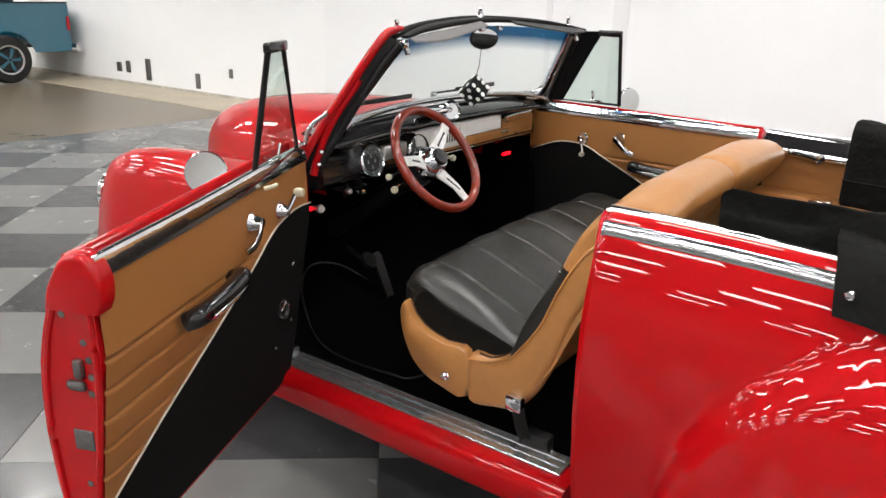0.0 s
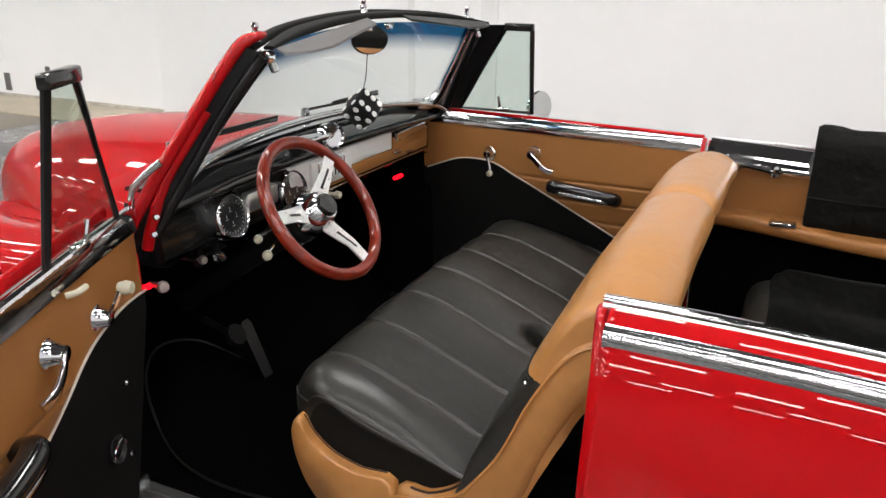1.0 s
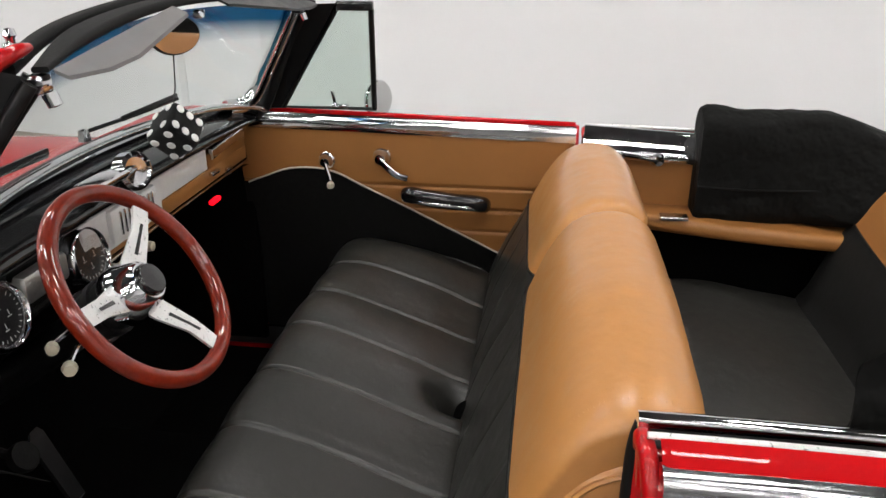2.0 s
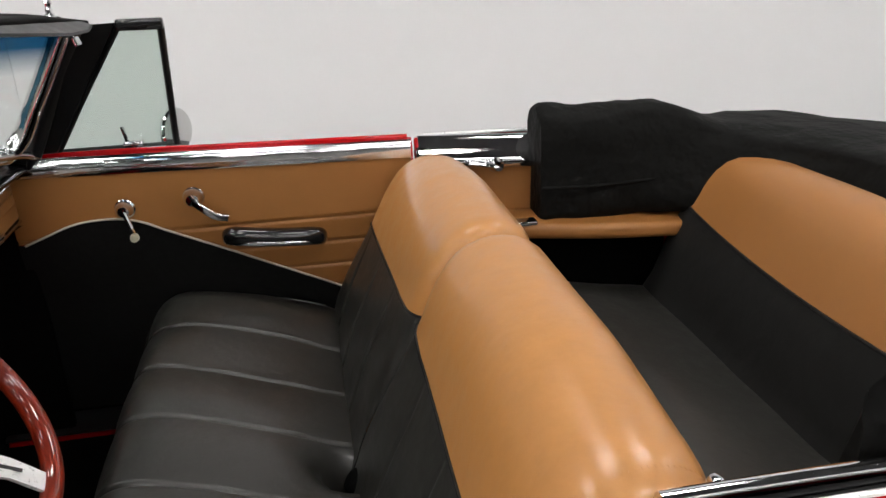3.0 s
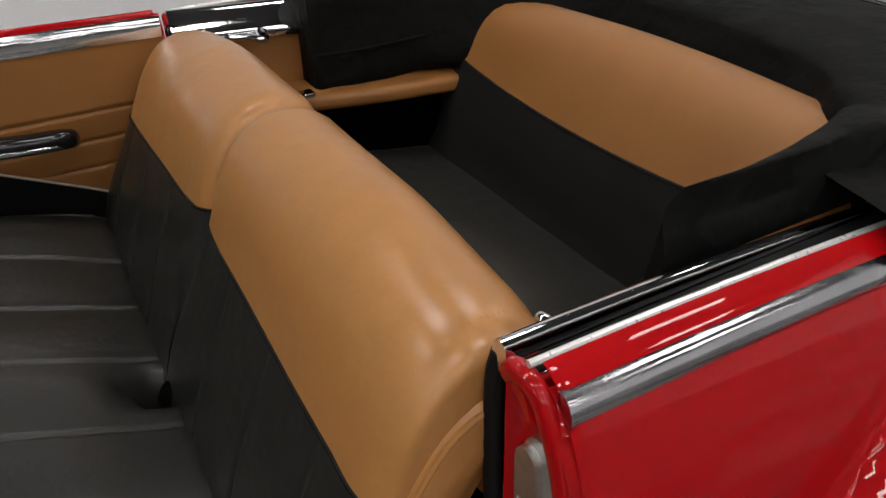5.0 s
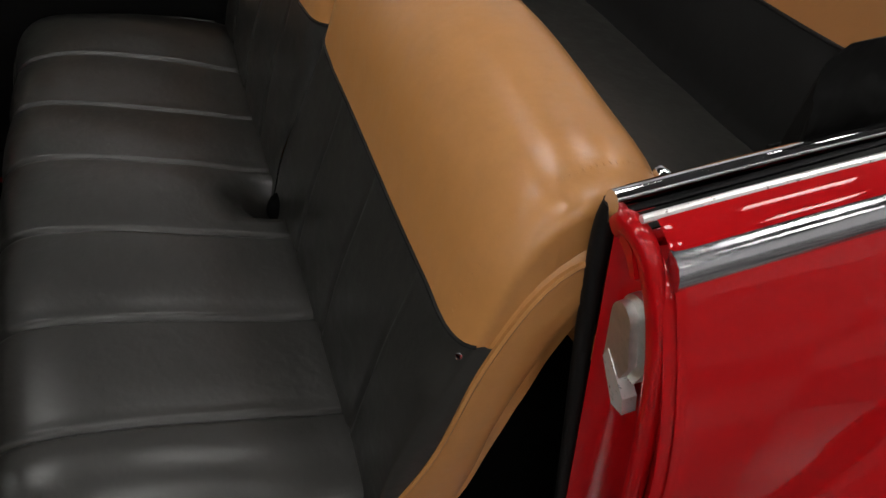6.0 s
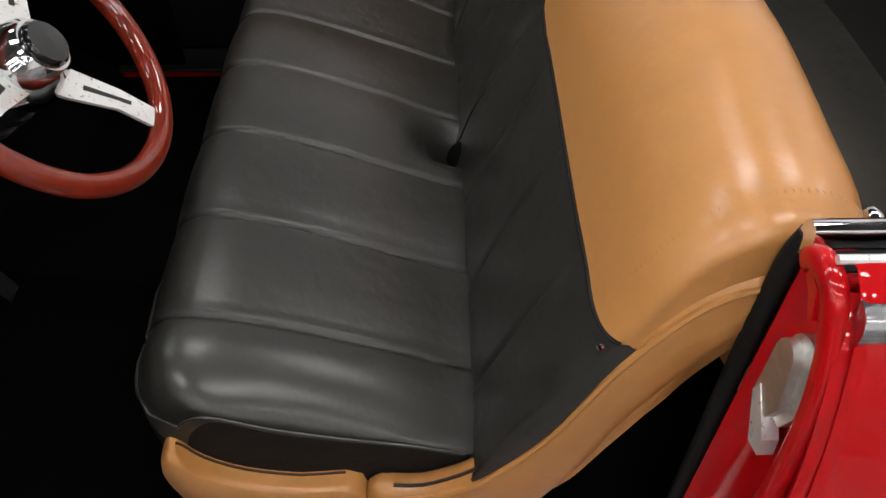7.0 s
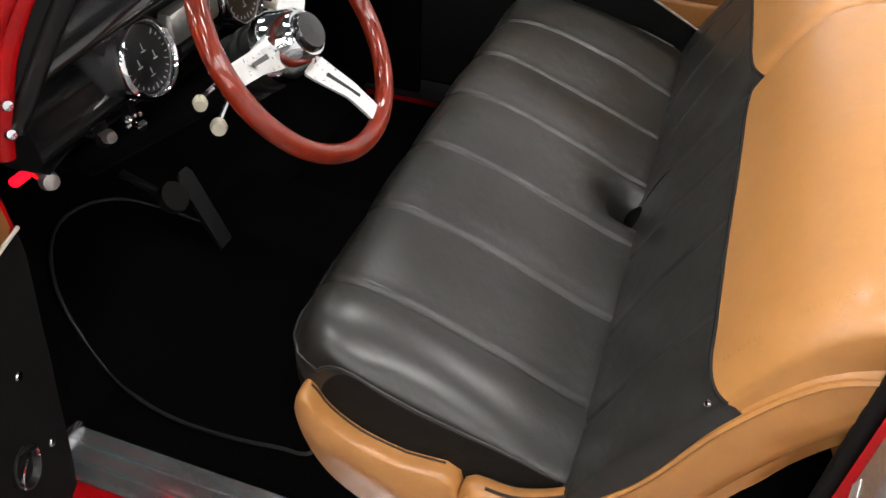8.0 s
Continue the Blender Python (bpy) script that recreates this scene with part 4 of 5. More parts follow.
part("dash_pod", joined(revolve([(0.040, -0.03), (0.042, 0.0), (0.034, 0.006), (0.030, 0.0), (0.0, -0.002)], 24, (-0.35, -1, 0.15), (-0.06, 0.995, 1.222)), box(-0.13, 1.02, 1.226, 0.17, 0.05, 0.022, 0.008)), CHROME, dash, "round chrome clock pod on the dash")
for x in (-0.487, -0.220):
    face = Matrix.Translation((x + 0.006, 1.040, 1.088)) @ Vector((0, -1, 0.22)).to_track_quat("Z", "Y").to_matrix().to_4x4() @ Matrix.Scale(0.82, 4)
    g = part("gauge", moved(revolve([(0.074, -0.06), (0.076, 0.000), (0.076, 0.008), (0.073, 0.015), (0.068, 0.018), (0.064, 0.014), (0.061, 0.0), (0.0, 0.0)], 32), face), CHROME, dash, "round chrome-rimmed gauge")
    part("dial", moved(revolve([(0.0, 0.003), (0.060, 0.003), (0.061, 0.001)], 32), face), DIAL, g, "black dial face")
    marks = []
    for k in range(21):
        a = radians(-225 + 270 * k / 20)
        r = 0.054 if k % 5 else 0.052
        marks.append(moved(box(0, 0, 0, 0.0012, 0.006 if k % 5 else 0.010, 0.0012, 0), Matrix.Translation((r * math.cos(a), r * math.sin(a), 0.0042)) @ Matrix.Rotation(a + math.pi / 2, 4, "Z")))
    for cx, cy in ((-0.022, 0.0), (0.022, 0.0), (0, -0.024), (0, 0.022)):
        marks.append(box(cx, cy - 0.008, 0.0044, 0.012, 0.0016, 0.001, 0))
        marks.append(box(cx, cy + 0.001, 0.0046, 0.0011, 0.012, 0.0012, 0))
    part("dial_marks", moved(joined(*marks), face), WHITEMARK, g, "white scale marks and needles")
    part("dial_glass", moved(revolve([(0.0, 0.012), (0.061, 0.011)], 32), face), LENS_GLASS, g)
part("gauge_bridge", box(-0.355, 1.042, 1.105, 0.13, 0.03, 0.055, 0.01), CASTMETAL, dash, "silver plate between the gauges")
for x, z in ((-0.12, 1.025), (0.0, 1.025)):
    part("dash_knob", revolve([(0.0, 0.030), (0.011, 0.028), (0.013, 0.014), (0.007, 0.010), (0.007, -0.02)], 14, (0, -1, 0), (x, 1.045, z)), IVORY, dash, "small dashboard pull knob")
bracket = part("under_dash_bracket", joined(box(-0.495, 1.13, 0.982, 0.13, 0.05, 0.008, 0.003), box(-0.545, 1.10, 0.985, 0.016, 0.02, 0.05, 0.004), box(-0.478, 1.10, 0.985, 0.016, 0.02, 0.05, 0.004)), BLACKTRIM, dash, "black bracket under the dash")
part("light_switch", joined(revolve([(0.0, 0.034), (0.009, 0.033), (0.011, 0.022), (0.008, 0.014), (0.014, 0.008), (0.014, 0.0)], 14, (-0.3, -1, 0.1), (-0.480, 1.10, 0.968)), box(-0.462, 1.098, 0.966, 0.014, 0.016, 0.022, 0.004)), CHROME, bracket, "small chrome switch")
part("choke_knob", revolve([(0.0, 0.026), (0.009, 0.025), (0.012, 0.014), (0.007, 0.008), (0.006, -0.02)], 14, (-0.3, -1, 0.1), (-0.548, 1.095, 0.984)), CASTMETAL, bracket, "dull metal pull knob")
part("brake_pull", revolve([(0.0, 0.022), (0.013, 0.020), (0.016, 0.008), (0.010, 0.0), (0.006, -0.07)], 14, (-0.4, -1, 0.2), (-0.604, 1.178, 0.914)), CASTMETAL, dash, "dull metal pull knob beside the red lamp")
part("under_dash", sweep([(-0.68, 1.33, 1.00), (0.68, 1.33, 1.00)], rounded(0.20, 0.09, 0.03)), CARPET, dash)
for x, y, z, w in ((-0.605, 1.232, 0.902, 0.036), (0.545, 1.105, 0.950, 0.060)):
    part("courtesy_lamp", box(x, y, z, w, 0.016, 0.014, 0.005), REDLAMP, dash, "small red courtesy lamp, lit")

# ---- steering wheel ----
W = Matrix.Translation((-0.350, 0.873, 1.108)) @ Vector((0, -math.cos(radians(35.2)), math.sin(radians(35.2)))).to_track_quat("Z", "Y").to_matrix().to_4x4()
rim = part("steering_wheel", moved(tube([(0.190 * math.cos(2 * math.pi * k / 96), 0.190 * math.sin(2 * math.pi * k / 96), 0) for k in range(96)], 0.0162, 20, True), W), WOODRED, car, "glossy dark red wooden steering wheel rim with metal spokes", 180)
for deg in (174, 40, -76):
    a = radians(deg)
    pts = [(0.03, -0.030), (0.06, -0.026), (0.12, -0.018), (0.180, -0.017), (0.180, 0.017), (0.12, 0.018), (0.06, 0.026), (0.03, 0.030)]
    rot = W @ Matrix.Rotation(a, 4, "Z")
    dz = lambda r: -0.030 + 0.030 * step(0.03, 0.15, r)
    plate = slab([(r, w, dz(r)) for r, w in pts], (0, 0, 1), 0.005)
    slot = slab([(0.075, -0.004, dz(0.075) + 0.0052), (0.135, -0.003, dz(0.135) + 0.0054), (0.135, 0.003, dz(0.135) + 0.0054), (0.075, 0.004, dz(0.075) + 0.0052)], (0, 0, 1), 0.0012)
    sp = part("spoke", moved(plate, rot), BRUSHED, rim, "bright brushed metal spoke")
    part("spoke_slot", moved(slot, rot), DIAL, rim)
part("hub", moved(revolve([(0.058, -0.055), (0.058, -0.030), (0.050, -0.018), (0.044, 0.004), (0.036, 0.014), (0.0, 0.015)], 32), W), CHROME, rim, "chrome wheel hub")
part("horn_button", moved(revolve([(0.031, 0.008), (0.032, 0.018), (0.028, 0.024), (0.0, 0.027)], 28), W), BLACKGLOSS, rim, "black horn button")
part("steering_column", moved(joined(revolve([(0.046, -0.055), (0.050, -0.075), (0.050, -0.16), (0.036, -0.18), (0.034, -0.62)], 24), revolve([(0.056, -0.085), (0.056, -0.100)], 24), revolve([(0.056, -0.125), (0.056, -0.140)], 24)), W), BLACKTRIM, car, "black steering column")
for at, r in (((-0.497, 0.968, 1.056), 0.0115), ((-0.482, 0.955, 1.010), 0.0135)):
    st = part("stalk_knob", revolve([(0.0, 0.024), (r * 0.8, 0.022), (r, 0.012), (r * 0.8, 0.002), (0.004, 0.0)], 14, (-0.9, -0.6, 0), at), IVORY, car, "ivory column stalk knob")
    part("stalk", tube([at, (-0.37, 0.97, 1.055)], 0.004, 6), CHROME, st)

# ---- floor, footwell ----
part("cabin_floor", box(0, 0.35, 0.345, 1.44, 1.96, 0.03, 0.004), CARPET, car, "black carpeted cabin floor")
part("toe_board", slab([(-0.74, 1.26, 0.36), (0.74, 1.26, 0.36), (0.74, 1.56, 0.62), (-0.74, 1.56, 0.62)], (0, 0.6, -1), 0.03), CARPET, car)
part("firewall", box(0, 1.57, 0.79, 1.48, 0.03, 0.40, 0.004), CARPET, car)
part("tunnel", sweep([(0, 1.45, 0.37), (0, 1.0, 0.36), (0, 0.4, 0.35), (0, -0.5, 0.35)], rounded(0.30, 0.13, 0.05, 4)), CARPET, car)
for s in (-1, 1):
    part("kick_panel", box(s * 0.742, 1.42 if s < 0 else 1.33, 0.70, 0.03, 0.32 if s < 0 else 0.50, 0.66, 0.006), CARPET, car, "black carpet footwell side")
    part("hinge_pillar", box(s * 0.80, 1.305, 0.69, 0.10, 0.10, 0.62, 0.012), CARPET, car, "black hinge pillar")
part("accelerator", slab([(-0.215, 1.22, 0.445), (-0.172, 1.22, 0.445), (-0.140, 1.318, 0.590), (-0.150, 1.325, 0.606), (-0.176, 1.325, 0.606), (-0.190, 1.318, 0.590)], (0, -0.6, 1), 0.014), BLACKTRIM, car, "long black accelerator pedal")
part("brake_pedal", joined(revolve([(0.0, 0.012), (0.034, 0.010), (0.036, 0.0), (0.034, -0.012)], 20, (0, -0.8, 0.6), (-0.250, 1.285, 0.610)), tube([(-0.250, 1.295, 0.605), (-0.250, 1.41, 0.64)], 0.010, 8)), RUBBER, car, "round black pedal")
mat_xy = [(-0.555, 0.78), (-0.605, 0.88), (-0.615, 1.10), (-0.570, 1.28), (-0.50, 1.42), (-0.38, 1.49), (-0.24, 1.46), (-0.15, 1.36), (-0.10, 1.2), (-0.08, 1.0), (-0.10, 0.78), (-0.2, 0.72)]
mat_edge = [(x, y, 0.371 + max(0, y - 1.255) * 0.867) for x, y in mat_xy]
edge = curve(mat_edge, 5, True)
fm = thing("floor_mat", "black carpet floor mat with grey beaded edge in the footwell", "floor mat", at=(-0.42, 0.9, 0.362))
to_mat = Matrix.Translation((0.42, -0.9, -0.362))
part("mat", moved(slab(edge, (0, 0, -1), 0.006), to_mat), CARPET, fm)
part("beading", moved(tube(edge, 0.0042, 6, True), to_mat), BEADING, fm, "grey beaded edge")

# ---- front seat ----
SEAMS = (-0.54, -0.348, -0.146, 0.060, 0.262, 0.455)
BACK_SEAMS = (0.19, 0.385, 0.575)
HOLLOW = (-0.03, 0.340)


def seam(x, depth=0.0062, width=0.0036, seams=SEAMS):
    """A narrow stitched groove at each seam, the leather puffed up between."""
    d = min(abs(x - s) for s in seams)
    lip = 0.0013 * max(math.exp(-((x - s - 0.0095) / 0.0055) ** 2) for s in seams)
    return -lip + depth * math.exp(-(d / width) ** 2) - 0.6 * depth * (1 - math.exp(-(d / 0.04) ** 2))


def span(x0, x1, end, inner=()):
    """Stations across a cushion, dense at the rounded ends and at the seams."""
    xs = set()
    for k in range(9):
        t = 1 - math.cos(math.pi / 2 * k / 8)
        xs.add(round(x0 + end * t, 4))
        xs.add(round(x1 - end * t, 4))
    n = int((x1 - x0 - 2 * end) / 0.05)
    for k in range(n + 1):
        xs.add(round(x0 + end + (x1 - x0 - 2 * end) * k / max(1, n), 4))
    for s in inner:
        if x0 + end * 0.5 < s < x1 - end * 0.5:
            for d in (-0.034, -0.022, -0.013, -0.008, -0.004, 0, 0.004, 0.008, 0.013, 0.022, 0.034):
                xs.add(round(s + d, 4))
    return sorted(xs)


def end_scale(x, x0, x1, end, power=2.4):
    d = min(x - x0, x1 - x)
    if d >= end:
        return 1.0
    return max(0.0, 1 - ((end - d) / end) ** power) ** (1 / power)


seat = part("front_seat", sweep([(x, 0.60, 0.505) for x in (-0.60, -0.3, 0, 0.3, 0.60)], rounded(0.26, 0.15, 0.03)), BLACKTRIM, car, "tan and charcoal leather front bench seat")
cush = curve([(0, 0.30, 0.600), (0, 0.55, 0.595), (0, 0.725, 0.605), (0, 0.770, 0.640), (0, 0.788, 0.715), (0, 0.775, 0.785), (0, 0.725, 0.818), (0, 0.62, 0.797), (0, 0.48, 0.745), (0, 0.37, 0.698), (0, 0.30, 0.668)], 5, True)
rings = []
for x in span(-0.680, 0.695, 0.12, SEAMS + (HOLLOW[0],)):
    sc = end_scale(x, -0.680, 0.695, 0.12, 2.2)
    ring = []
    for p in cush:
        y, z = p.y, p.z
        up = step(0.62, 0.74, z + 0.03)
        z -= seam(x) * up + 0.050 * (1 - sc) * up * (0.35 + 0.65 * step(0.34, 0.58, p.y))
        z += 0.045 * step(0.25, 0.62, x) * up * step(0.85, 0.45, p.y)
        if y > 0.7:
            y -= seam(x) * 0.6 * up
        y -= 0.075 * (1 - sc) * step(0.58, 0.78, p.y)
        z += bumpy(x, y, 0, 6, 0.006) * up + 0.010 * up * math.cos(x * 4.5)
        z -= 0.16 * math.exp(-((x - HOLLOW[0]) / 0.034) ** 2 - ((y - HOLLOW[1]) / 0.036) ** 2) * (p.z > 0.62)
        ring.append((x, y, z))
    rings.append(ring)
verts, quads = loft(rings)
below = {k for k, p in enumerate(cush) if p.z < 0.752 and p.y > 0.7 or p.z < 0.62}
side_faces = [q for q in quads if len(q) > 4 or all(v % len(cush) in below for v in q)]
part("cushion", (verts, [q for q in quads if q not in side_faces]), BLACKLEATHER, seat, "charcoal leather pleated seat cushion", 70)
part("cushion_band", (verts, side_faces), SIDEVINYL, seat, "plain black vinyl side of the cushion", 70)
for s in (-1, 1):
    edge_ring = rings[1] if s < 0 else rings[-2]
    pipe = [Vector(p) + Vector((s * 0.004, 0, 0)) for p in edge_ring[26:48]][::-1]
    for ring in (rings[1:] if s < 0 else rings[-2::-1]):
        if abs(ring[0][0]) > 0.18 and ring[0][0] * s > 0:
            p = min(ring[14:27], key=lambda v: abs(v[2] - 0.752))
            if abs(ring[0][0]) < 0.66:
                pipe.append(Vector(p) + Vector((0, 0.003, 0)))
    part("cushion_piping", tube(pipe, 0.0026, 6), BLACKLEATHER, seat)
    wide = 0.016 if s < 0 else 0.0
    out = [(0.482, 0.615), (0.57, 0.622), (0.645, 0.642), (0.695, 0.678), (0.718, 0.714), (0.734, 0.720), (0.747, 0.69), (0.738, 0.620), (0.705, 0.545), (0.65, 0.492), (0.575, 0.466), (0.482, 0.460)]
    rr = []
    for x, k in ((0.58, 1.0), (0.672, 1.0), (0.686, 0.98), (0.694, 0.94), (0.697, 0.86)):
        rr.append([(s * (x + wide), 0.63 + (y - 0.63) * (1 - (1 - k) * 0.5), 0.56 + (z - 0.56) * (1 - (1 - k) * 0.5)) for y, z in [(p.y, p.z) for p in curve([(0, y, z) for y, z in out], 3, True)]])
    part("base_front", loft(rr), TAN, seat, "tan leather seat base", 70)
    rim = curve([(0, y, z) for y, z in out], 3, True)[1:14]
    part("base_welt", tube([(s * (0.668 + wide), p.y, p.z) for p in rim], 0.0022, 6), WELT, seat, "dark brown piping")
    out = [(0.472, 0.612), (0.395, 0.624), (0.335, 0.658), (0.298, 0.70), (0.240, 0.79), (0.178, 0.935), (0.105, 1.045), (0.02, 1.085), (-0.02, 1.05), (0.045, 0.965), (0.085, 0.905), (0.140, 0.79), (0.170, 0.70), (0.205, 0.62), (0.245, 0.545), (0.30, 0.485), (0.37, 0.462), (0.472, 0.458)]
    ring = curve([(0, y, z) for y, z in out], 4, True)
    rr = []
    for x, k in ((0.666, 0.006), (0.670, 0), (0.684, 0), (0.694, 0.005), (0.702, 0.014), (0.705, 0.026)):
        inset = []
        for a, p, c in zip(ring[-1:] + ring[:-1], ring, ring[1:] + ring[:1]):
            t = (c - a).normalized()
            inset.append((s * (x + wide), p.y - t.z * -k * -1, p.z + t.y * -k * -1))
        rr.append(inset)
    part("side_panel", loft(rr), TAN, seat, "tan leather seat side", 70)
    fill = []
    for x, k in ((0.655, 0.010), (0.660, 0.007), (0.668, 0.006)):
        fill.append([])
        for a, p, c in zip(ring[-1:] + ring[:-1], ring, ring[1:] + ring[:1]):
            t = (c - a).normalized()
            fill[-1].append((s * (x + wide), p.y - t.z * k, p.z + t.y * k))
    part("side_padding", loft(fill), BLACKLEATHER, seat, "charcoal leather side padding", 70)
    upper = [(0.468, 0.602), (0.397, 0.614), (0.328, 0.648), (0.290, 0.690), (0.231, 0.780), (0.169, 0.925), (0.098, 1.032), (0.02, 1.07)]
    part("side_piping", tube([(s * (0.7025 + wide), y, z) for y, z in upper], 0.0045, 6, smooth=5), TAN, seat)
    part("side_welt", tube([(s * (0.6995 + wide), y - 0.002, z - 0.003) for y, z in upper], 0.0020, 6, smooth=5), WELT, seat)
    part("inner_welt", tube([(s * (0.6885 + wide), p.y, p.z + 0.0006) for p in ring[2:30]], 0.0030, 6), WELT, seat, "dark brown piping")
    part("base_stud", revolve([(0.0, 0.012), (0.010, 0.010), (0.013, 0.004), (0.016, 0.0)], 14, (s, 0, 0), (s * (0.697 + wide), 0.560, 0.510)), CHROME, seat, "chrome seat base stud")
    part("back_screw", revolve([(0.0, 0.007), (0.004, 0.006), (0.006, 0.0)], 12, (s * 0.5, 0.8, 0.3), (s * (0.684 + wide), 0.190, 0.940)), CHROME, seat, "small chrome screw")

BACK = [(0, 0.335, 0.615), (0, 0.305, 0.70), (0, 0.262, 0.82), (0, 0.215, 0.93), (0, 0.178, 1.02), (0, 0.148, 1.09), (0, 0.105, 1.150), (0, 0.045, 1.178), (0, -0.020, 1.172), (0, -0.062, 1.130), (0, -0.038, 1.065), (0, 0.020, 0.975), (0, 0.092, 0.875), (0, 0.150, 0.745), (0, 0.200, 0.635), (0, 0.265, 0.585)]
back_ring = curve(BACK, 8, True)
front_n = 7 * 8


def resample(points, n):
    pts = [Vector(p) for p in points]
    acc = [0.0]
    for a, b in zip(pts, pts[1:]):
        acc.append(acc[-1] + (b - a).length)
    out, j = [], 0
    for k in range(n):
        d = acc[-1] * k / (n - 1)
        while j < len(acc) - 2 and acc[j + 1] < d:
            j += 1
        f = (d - acc[j]) / max(1e-9, acc[j + 1] - acc[j])
        out.append(pts[j].lerp(pts[j + 1], min(1, max(0, f))))
    return out


def backrest(s):
    x0, x1, e0, e1 = 0.004, 0.712 if s < 0 else 0.690, 0.06, 0.11
    dark, tan, border = [], [], []
    for x in sorted(set(span(x0, x1, 0.07, BACK_SEAMS))):
        sc = min(end_scale(x, x0, 9, e0, 2.2), end_scale(x, -9, x1, e1, 2.3))
        k = 0.70 + 0.30 * sc
        zb = 1.002 - 0.012 * step(0.0, 0.14, x) - 0.018 * step(0.1, 0.62, x) - 0.014 * step(0.60, 0.70, x)
        pts = []
        for p in back_ring:
            c = Vector((0, 0.08, 0.93))
            low = step(0.98, 0.72, p.z) * (p.y > 0.12)
            y, z = c.y + (p.y - c.y) * (k + (1 - k) * low), c.z + (p.z - c.z) * (0.86 + 0.14 * sc + 0.14 * (1 - sc) * low)
            z -= 0.030 * step(0.35, 0.69, x) * step(0.95, 1.15, p.z)
            pts.append(Vector((s * x, y, z)))
        cut = next(i for i in range(8, front_n + 1) if pts[i].z > zb)
        t = (zb - pts[cut - 1].z) / (pts[cut].z - pts[cut - 1].z)
        edge_pt = pts[cut - 1].lerp(pts[cut], t)
        d = resample(pts[:cut] + [edge_pt], 22)
        dd = []
        for i, q in enumerate(d):
            f = math.sin(math.pi * i / 21)
            dd.append(q + Vector((0, 0.006 * f - seam(x, 0.006, 0.006, BACK_SEAMS) * f + bumpy(q.x, q.z, 2, 7, 0.004) * f, 0)))
        dark.append(dd)
        tan.append(resample([edge_pt] + pts[cut:] + [pts[0]], 46))
        border.append(edge_pt + Vector((0, 0.001, 0)))
    shell = loft(tan, False)
    n = 46
    m = len(tan)
    cap = [tuple(range(n)), tuple((m - 1) * n + i for i in range(n))]
    bol = part("backrest", (shell[0], shell[1] + cap), TAN, seat, "tan leather seat back bolster", 75)
    for dx, dy in ((0.0035, -0.004), (0.006, -0.020), (0.007, -0.060)):
        dark.append([p + Vector((s * dx, dy, dy * 0.35)) for p in dark[m - 1]])
    shell = loft(dark, False)
    part("back_cushion", (shell[0], shell[1]), BLACKLEATHER, bol, "charcoal leather pleated back panel", 75)
    part("back_piping", tube(border[1:-1], 0.003, 6), DARKCLOTH, bol, "dark piping")
    x = 0.672
    i = min(range(len(tan)), key=lambda j: abs(abs(tan[j][0].x) - x))
    seam_pts = [p + (p - Vector((p.x, 0.08, 0.93))).normalized() * 0.0008 for p in tan[i][1:32]]
    line = resample(seam_pts[:24], 70)
    part("stitched_seam", joined(*[tube([p - Vector((0.0025, 0, 0)), p + Vector((0, 0, 0.0001)), p + Vector((0.0025, 0, 0))], 0.0003, 4) for p in line]), TAN, bol)


backrest(-1)
backrest(1)
# added solid black plug: its colour puts the shade into the seat hollow
part("seat_gap", revolve([(0.0, 0.012), (0.012, 0.010), (0.024, 0.004), (0.030, -0.006), (0.022, -0.02)], 16, (0, 0.75, 0.65), (HOLLOW[0], 0.325, 0.672)), CARPET, seat, "black plug coloured as the shade in the seat crease")
bk = part("belt_buckle", box(-0.732, 0.292, 0.520, 0.030, 0.055, 0.050, 0.008), CHROME, car, "chrome seat belt buckle on black webbing")
part("webbing", sweep([(-0.730, 0.282, 0.505), (-0.728, 0.267, 0.44), (-0.715, 0.247, 0.375)], rounded(0.006, 0.045, 0.002), up=(0, 1, 0)), RUBBER, bk, "black belt webbing")
part("belt_reel", box(-0.70, 0.225, 0.395, 0.05, 0.09, 0.07, 0.012), BLACKTRIM, bk)

# ---- rear seat and cabin sides ----
rear = part("rear_seat", box(0, -0.46, 0.52, 1.10, 0.50, 0.24, 0.03), DARKCLOTH, car, "tan and black rear bench seat")
rc = curve([(0, -0.62, 0.60), (0, -0.20, 0.60), (0, -0.145, 0.67), (0, -0.165, 0.752), (0, -0.28, 0.770), (0, -0.46, 0.745), (0, -0.66, 0.70)], 5, True)
part("rear_cushion", loft([[(x, -0.42 + (p.y + 0.42) * (0.85 + 0.15 * end_scale(x, -0.6, 0.6, 0.08)), 0.66 + (p.z - 0.66) * (0.8 + 0.2 * end_scale(x, -0.6, 0.6, 0.08)) + bumpy(x, p.y, 4, 5, 0.006)) for p in rc] for x in span(-0.6, 0.6, 0.08)]), BLACKLEATHER, rear, "charcoal leather rear seat cushion", 75)
rb = [(0, -0.56, 0.66), (0, -0.595, 0.76), (0, -0.64, 0.88), (0, -0.682, 0.975), (0, -0.715, 1.055), (0, -0.755, 1.115), (0, -0.82, 1.140), (0, -0.90, 1.12), (0, -0.95, 1.05), (0, -0.93, 0.85), (0, -0.80, 0.66)]
rbc = curve(rb, 6, True)
dark, tan = [], []
